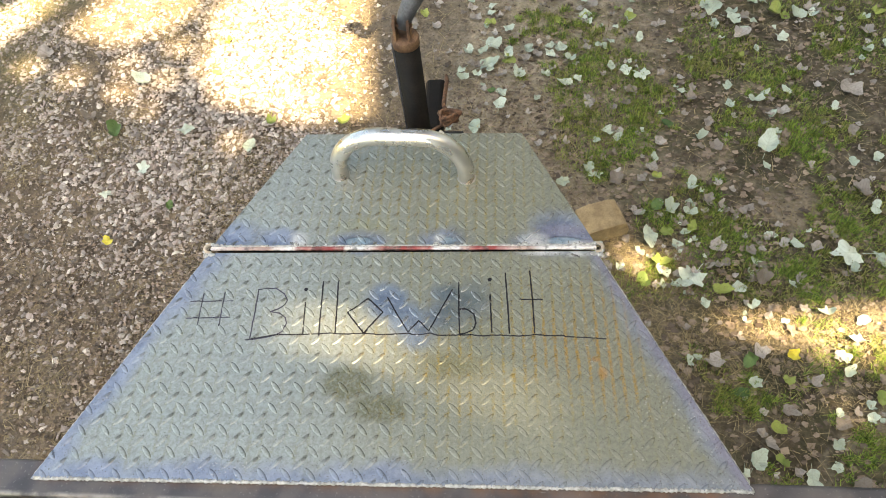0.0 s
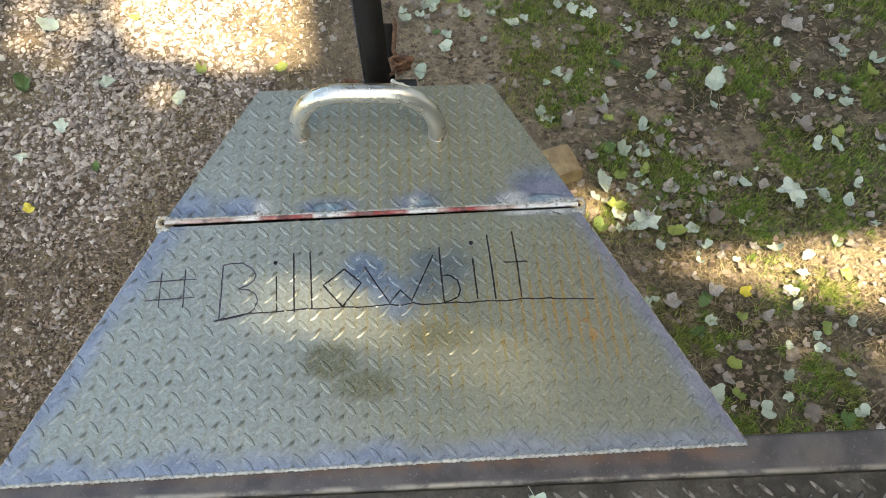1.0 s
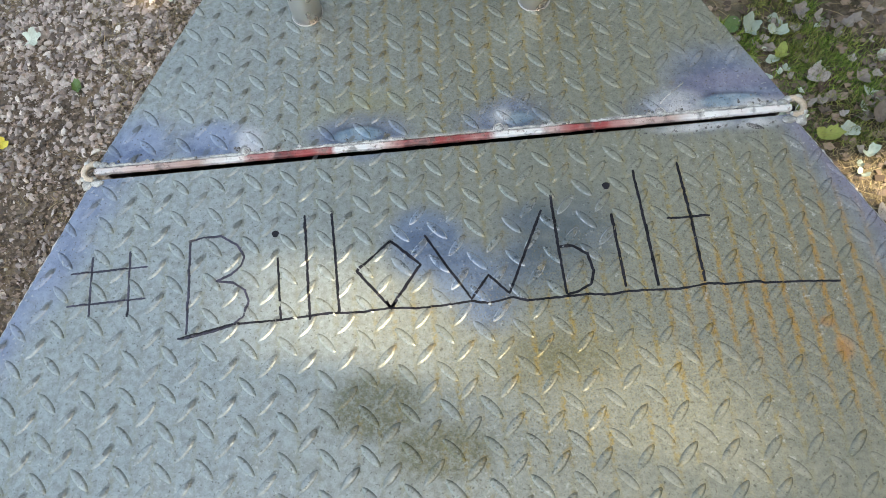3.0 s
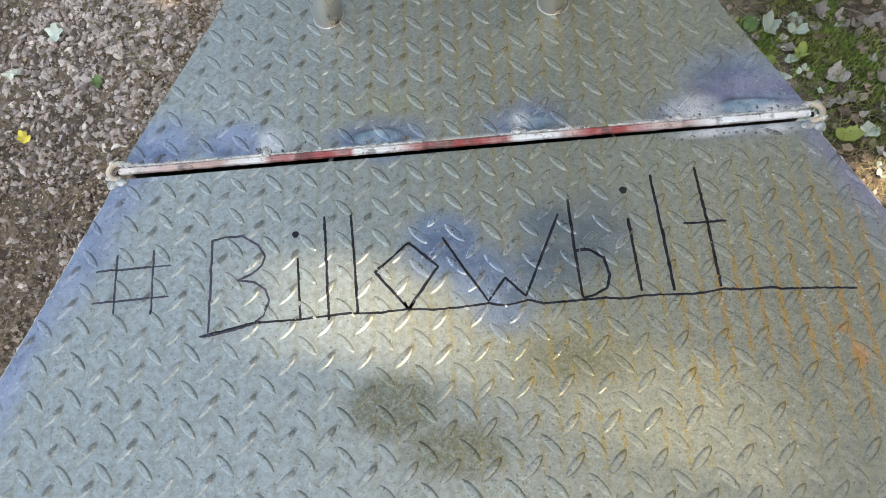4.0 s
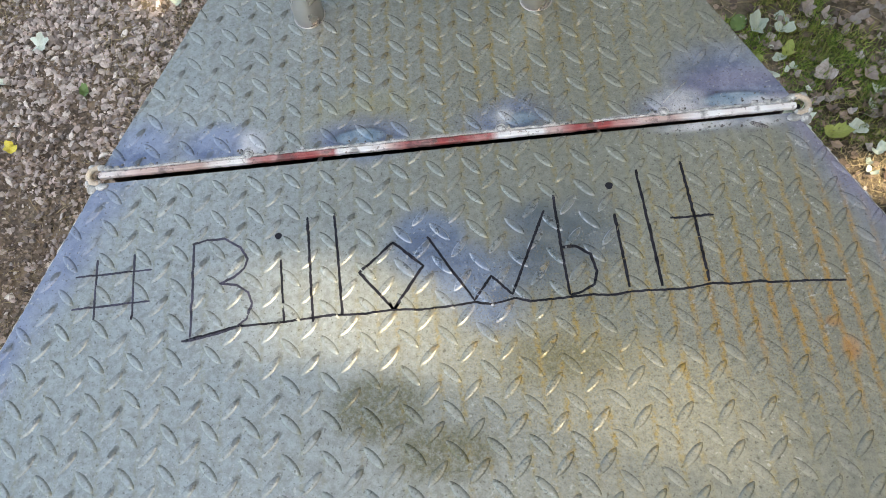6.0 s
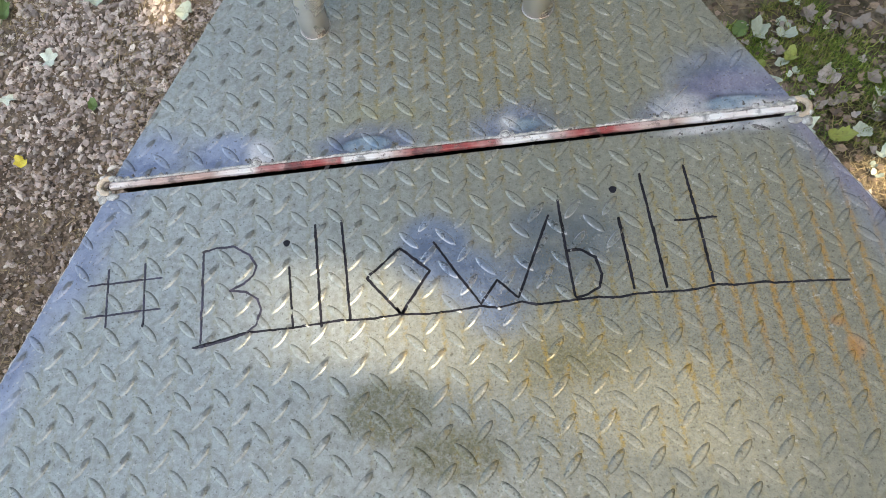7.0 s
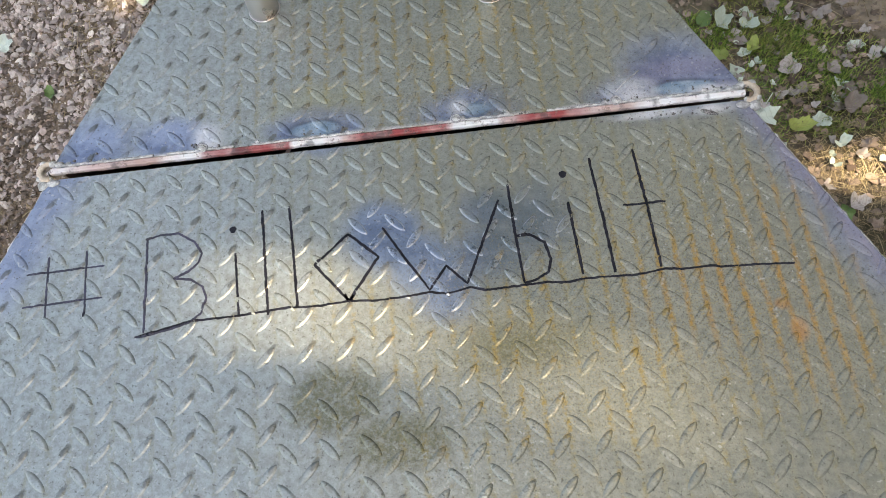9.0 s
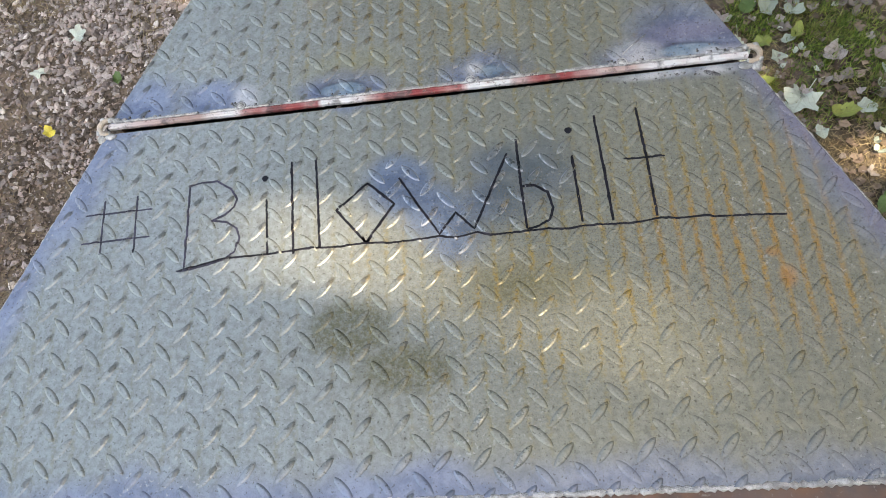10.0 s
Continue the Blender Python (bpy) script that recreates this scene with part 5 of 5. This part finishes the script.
LEAVES_BY_LID = ((0.30, 1.20, 0.033, "p"), (0.16, 1.24, 0.051, "p"), (0.16, 1.17, 0.069, "p"), (0.07, 1.06, 0.068, "p"), (0.12, 1.64, 0.064, "g"), (0.23, 1.67, 0.045, "g"), (0.13, 1.25, 0.035, "w"), (0.26, 1.41, 0.048, "b"), (0.00, 1.46, 0.024, "b"), (-0.03, 1.26, 0.024, "b"), (0.30, 0.98, 0.040, "b"), (0.31, 1.02, 0.033, "b"), (0.35, 1.01, 0.034, "b"), (0.14, 1.57, 0.037, "b"), (0.22, 1.55, 0.037, "b"), (0.31, 1.51, 0.037, "b"))
LEAVES_BEYOND = ((0.03, 1.47, 0.050, "p"), (0.05, 1.40, 0.045, "b"), (0.01, 1.37, 0.040, "p"), (0.09, 1.46, 0.050, "p"), (0.12, 1.37, 0.050, "p"), (0.07, 1.34, 0.040, "p"), (0.19, 1.43, 0.055, "p"), (0.27, 1.48, 0.050, "p"), (0.36, 1.48, 0.050, "p"), (0.33, 1.33, 0.045, "p"), (0.23, 1.34, 0.050, "p"), (0.30, 1.44, 0.045, "b"), (0.43, 1.41, 0.045, "p"), (0.45, 1.30, 0.040, "p"), (0.55, 1.48, 0.050, "p"), (0.58, 1.35, 0.045, "p"), (0.65, 1.24, 0.050, "b"), (0.49, 1.17, 0.045, "b"))
LEAVES_WEST = ((-1.29, 1.35, 0.084, "p"), (-1.04, 1.07, 0.076, "p"), (-0.71, 1.12, 0.058, "g"), (-0.43, 1.10, 0.056, "g"), (-0.98, 1.57, 0.042, "y"), (-0.99, 1.39, 0.052, "g"), (-1.78, 1.52, 0.100, "b"), (-1.44, 1.14, 0.065, "b"))
LEAVES_GRAVEL = ((-1.32, 1.06, 0.080, "w"), (-1.15, 0.88, 0.064, "m"), (-1.00, 0.71, 0.035, "w"), (-1.26, 0.77, 0.048, "m"), (-1.19, 0.57, 0.043, "y"), (-0.77, 0.99, 0.074, "p"))
for rows in (LEAVES_BY_PLATE, LEAVES_SUNNY, LEAVES_SHADE, LEAVES_MIDDLE, LEAVES_NORTH, LEAVES_EDGE, LEAVES_FRONT, LEAVES_BY_POST, LEAVES_BY_LID, LEAVES_BEYOND, LEAVES_WEST, LEAVES_GRAVEL):
    for row in rows:
        lay_leaf(*row)
lay_leaf(0.225, -0.466, 0.045, "p", ZP - 0.014)
lay_leaf(0.55, -0.52, 0.06, "b", ZP - 0.014)


def scatter(count, seed):
    """Further leaves that lie too thick to count, in one mesh."""
    rnd = random.Random(seed)
    kinds = list(LEAF_MESHES)
    verts, faces, slots = [], [], []
    for i in range(count):
        x, y = max(0.5, about(rnd, 0.5, 2.1)), about(rnd, -0.4, 2.3)
        if i % 5 == 0:
            x, y = rnd.uniform(-0.3, 0.7), rnd.uniform(0.8, 2.2)
        if i > count - 110:
            x, y = rnd.gauss(0.82, 0.13), rnd.gauss(0.50, 0.14)
        beyond = x > 1.55 or y > 1.6
        size = rnd.uniform(0.03, 0.06) if beyond else rnd.uniform(0.016, 0.040)
        kind = rnd.choice("pbbpbg" if beyond else "bdpbdb")
        me = rnd.choice(LEAF_MESHES[kind])
        m = pose(x, y, ground_z(x, y) + 0.009, rnd.uniform(-20, 20), rnd.uniform(-20, 20), rnd.uniform(0, 360)) @ Matrix.Diagonal((size, size * rnd.uniform(0.7, 1.1), size, 1))
        b = len(verts)
        verts += [m @ v.co for v in me.vertices]
        faces += [tuple(b + k for k in p.vertices) for p in me.polygons]
        slots += [kinds.index(kind)] * len(me.polygons)
    me = mesh_of("scattered_leaves", verts, faces, M_LEAF[kinds[0]], True)
    for k in kinds[1:]:
        me.materials.append(M_LEAF[k])
    me.polygons.foreach_set("material_index", slots)
    tagged(new("scattered_leaves", me), "thick scatter of small grey and brown dead leaves", "leaf litter", kind="stuff")


scatter(980, 14)


def by_post(rnd):
    return rnd.uniform(-0.4, 0.6), rnd.gauss(1.0, 0.22)


def by_box(rnd):
    """A place in the strip of dirt along the tool box's west side."""
    w = rnd.random()
    return -0.62 - 0.40 * w + rnd.gauss(0, 0.09), 1.0 - 1.25 * w + rnd.gauss(0, 0.05)


# small brown leaf pieces and straw among the grass
def litter():
    rnd = random.Random(8)
    verts, faces = [], []
    for i in range(32000):
        x, y = about(rnd, -0.5, 2.1), about(rnd, -0.7, 2.4)
        if i < 2000:
            x, y = by_post(rnd)
        elif i < 5500:
            x, y = by_box(rnd)
        elif i < 13500:
            x, y = rnd.uniform(-1.7, -0.55), rnd.gauss(0.25, 0.32)
        elif x < 0.25 and (rnd.random() < 0.5 or y < 0.6):
            x = about(rnd, -2.4, -0.5) if rnd.random() < 0.6 else about(rnd, 0.5, 2.1)
        s, w = 0.003 + (0.007 if x < 0 else 0.013) * rnd.random() ** 2.2, rnd.uniform(0, 6.3)
        z = ground_z(x, y) + rnd.uniform(0.002, 0.007)
        b, n = len(verts), rnd.choice((4, 5, 6))
        for k in range(n):
            a = w + 2 * math.pi * k / n
            r = s * rnd.uniform(0.6, 1.2)
            verts.append((x + r * math.cos(a), y + 0.75 * r * math.sin(a), z + rnd.uniform(-0.002, 0.006)))
        faces.append(tuple(range(b, b + n)))
    ob = new("leaf_litter", mesh_of("leaf_litter", verts, faces, M_LEAF["d"]))
    tagged(ob, "brown broken leaf litter on the dirt", "leaf litter", kind="stuff")


litter()


# ---- gravel ----
def stone_verts(rnd, size):
    bm = bmesh.new()
    bmesh.ops.create_icosphere(bm, subdivisions=1, radius=1)
    sx, sy, sz = rnd.uniform(0.8, 1.5), rnd.uniform(0.6, 1.0), rnd.uniform(0.28, 0.6)
    vs = [Vector((v.co.x * sx, v.co.y * sy, v.co.z * sz)) * size * rnd.uniform(0.5, 1.3) for v in bm.verts]
    fs = [tuple(v.index for v in f.verts) for f in bm.faces]
    bm.free()
    return vs, fs


def gravel_density(x, y):
    d = 0.16 + 1.3 * noise.noise((x * 1.6, y * 1.6, 9.0)) + 0.7 * noise.noise((x * 4.5, y * 4.5, 2.0))
    d += 0.9 * math.exp(-((x + 1.0) ** 2 + (y - 0.85) ** 2) / 0.14)
    fade = min(1.0, max(0.0, (-0.22 - x) / 0.35 + 0.25 * noise.noise((x * 3, y * 3, 4.0))))
    thin = 0.38 + 0.62 * min(1.0, max(0.0, (y - 0.50 + 0.35 * noise.noise((x * 5, y * 5, 6.0))) / 0.25))
    return max(0.20, min(1.0, d + 0.26)) * fade * thin


def gravel():
    rnd = random.Random(17)
    shapes = [stone_verts(rnd, 1.0) for _ in range(24)]
    meshes = [mesh_of("stone", v, f, M_STONE) for v, f in shapes[:12]]
    bed = thing("gravel_bed", (-1.0, 0.6, 0), "loose pinkish-grey gravel over brown dirt", "gravel")
    singles, verts, faces = 0, [], []
    for _ in range(140000):
        x, y = min(0.0, about(rnd, -2.6, 0.0, 0.4)), about(rnd, -0.8, 2.5, 0.4)
        if rnd.random() > gravel_density(x, y):
            continue
        size = 0.0023 + 0.0116 * rnd.random() ** 2.5
        z = ground_z(x, y) + size * 0.25
        m = pose(x, y, z, rnd.uniform(-35, 35), rnd.uniform(-35, 35), rnd.uniform(0, 360))
        near = -1.3 < x < -0.6 and 0.0 < y < 1.0
        if near and size > 0.0100 and singles < 300:
            ob = link("stone", rnd.choice(meshes), bed)
            ob.matrix_parent_inverse = Matrix()
            ob.matrix_local = bed.matrix_basis.inverted() @ m @ Matrix.Diagonal((size, size, size, 1))
            singles += 1
            continue
        vs, fs = rnd.choice(shapes)
        b = len(verts)
        verts += [m @ (v * size) for v in vs]
        faces += [tuple(b + i for i in f) for f in fs]
    ob = link("loose_gravel", mesh_of("loose_gravel", verts, faces, M_STONE), bed)
    tagged(ob, kind="stuff")


gravel()


# ---- grass and straw ----
TUFTS = ((0.66, 0.47, 0.05), (0.42, 1.30, 0.16), (0.55, 1.50, 0.16), (0.62, 0.98, 0.12), (0.45, 1.08, 0.10), (0.35, 1.65, 0.16), (0.81, 0.04, 0.07), (0.87, 0.06, 0.07), (1.16, -0.08, 0.11), (0.99, -0.27, 0.10), (0.90, -0.20, 0.07), (1.18, -0.25, 0.12), (1.24, 0.16, 0.09),
         (0.93, 0.47, 0.10), (1.08, 0.44, 0.12), (1.34, 0.43, 0.10), (0.95, 1.38, 0.12), (1.20, 0.98, 0.14), (1.24, 0.67, 0.13), (1.19, 1.26, 0.14),
         (0.75, 1.25, 0.12), (1.47, 1.46, 0.14), (1.38, 0.60, 0.12), (1.28, 1.06, 0.12), (1.01, 1.07, 0.12), (0.70, 0.66, 0.09), (0.86, 0.62, 0.10),
         (0.66, 1.12, 0.10), (0.50, 0.90, 0.08), (1.60, 0.9, 0.16), (1.75, 1.3, 0.2), (0.82, 0.78, 0.09))


def blades(name, count, material, label, place, length, width, flat, seed):
    rnd = random.Random(seed)
    verts, faces = [], []
    for _ in range(count):
        x, y = place(rnd)
        h, a = rnd.uniform(*length), rnd.uniform(0, 6.283)
        lean = rnd.uniform(*flat)
        dx, dy = math.cos(a), math.sin(a)
        z = ground_z(x, y) + 0.001
        wd = width * rnd.uniform(0.6, 1.2)
        b = len(verts)
        for k in range(4):
            t = k / 3
            out = h * lean * t * (0.5 + 0.5 * t)
            up = h * (1 - 0.75 * lean) * t * (1 - 0.35 * lean * t)
            w = wd * (1 - 0.85 * t)
            verts += [(x + dx * out - dy * w, y + dy * out + dx * w, z + up), (x + dx * out + dy * w, y + dy * out - dx * w, z + up)]
            if k:
                c = b + 2 * k
                faces.append((c - 2, c - 1, c + 1, c))
    ob = new(name, mesh_of(name, verts, faces, material))
    tagged(ob, label, "grass", kind="stuff")


clump_rnd = random.Random(12)
CLUMPS = [(x + clump_rnd.gauss(0, r * 0.45), y + clump_rnd.gauss(0, r * 0.45)) for x, y, r in TUFTS for _ in range(int(240 * r))]


def in_tuft(rnd):
    if rnd.random() < 0.36:
        while True:
            x, y = rnd.uniform(0.35, 2.0), rnd.uniform(-0.5, 2.2)
            if noise.noise((x * 3, y * 3, 7.7)) > 0.0 and not (y < 0.36 and noise.noise((x * 6, y * 6, 1.7)) < 0.25):
                return x, y
    cx, cy = rnd.choice(CLUMPS)
    return cx + rnd.gauss(0, 0.009), cy + rnd.gauss(0, 0.009)


def on_dirt(rnd):
    if rnd.random() < 0.45:
        while True:
            x, y = about(rnd, -2.4, -0.5), about(rnd, -0.6, 2.3)
            if noise.noise((x * 3.1, y * 3.1, 6.6)) > 0.05:
                break
    elif rnd.random() < 0.05:
        x, y = rnd.uniform(-2.3, -0.3), rnd.uniform(-0.5, 2.2)
    else:
        x, y = max(-0.4, about(rnd, -0.2, 2.1)), about(rnd, -0.5, 2.3)
    return x, y


def between_stones(rnd):
    while True:
        x, y = rnd.uniform(-2.3, -0.35), rnd.uniform(-0.4, 2.2)
        if rnd.random() > 0.25 + 1.3 * gravel_density(x, y):
            return x, y


def by_wedge(rnd):
    if rnd.random() < 0.2:
        return rnd.uniform(0.50, 0.74), rnd.gauss(0.50, 0.045)
    return rnd.uniform(0.55, 1.8), rnd.gauss(0.24, 0.13)


blades("grass", 78000, M_GRASS, "short green grass in thin uneven tufts", in_tuft, (0.010, 0.038), 0.0017, (0.10, 0.95), 31)
blades("dry_grass", 19000, M_STRAW, "dry tan grass stems lying on the dirt", on_dirt, (0.02, 0.08), 0.0013, (0.9, 1.05), 32)
blades("straw_litter", 9000, M_STRAW, "short dry straw bits matted between the gravel", between_stones, (0.010, 0.045), 0.0012, (0.85, 1.05), 37)
blades("dry_grass_patch", 12000, M_STRAW, "dry tan grass in the sunlit strip", by_wedge, (0.015, 0.04), 0.0009, (0.7, 1.0), 33)


def round_about(rnd):
    while True:
        x, y = rnd.uniform(-6.5, 7.0), rnd.uniform(-5.0, 7.5)
        if (x < -2.5 or x > 2.1 or y < -1.3 or y > 2.4) and noise.noise((x * 1.1, y * 1.1, 2.2)) > -0.05:
            return x, y


blades("yard_grass", 30000, M_GRASS, "short rough grass of the yard round about", round_about, (0.04, 0.11), 0.0045, (0.3, 1.0), 34)
blades("dry_grass_strip", 4200, M_STRAW, "dry tan stems matted on the dirt by the tool box", by_box, (0.008, 0.034), 0.0012, (0.7, 1.02), 36)
blades("dry_grass_tuft", 1600, M_STRAW, "dry tan grass by the foot of the jack", by_post, (0.02, 0.07), 0.0011, (0.6, 1.0), 35)
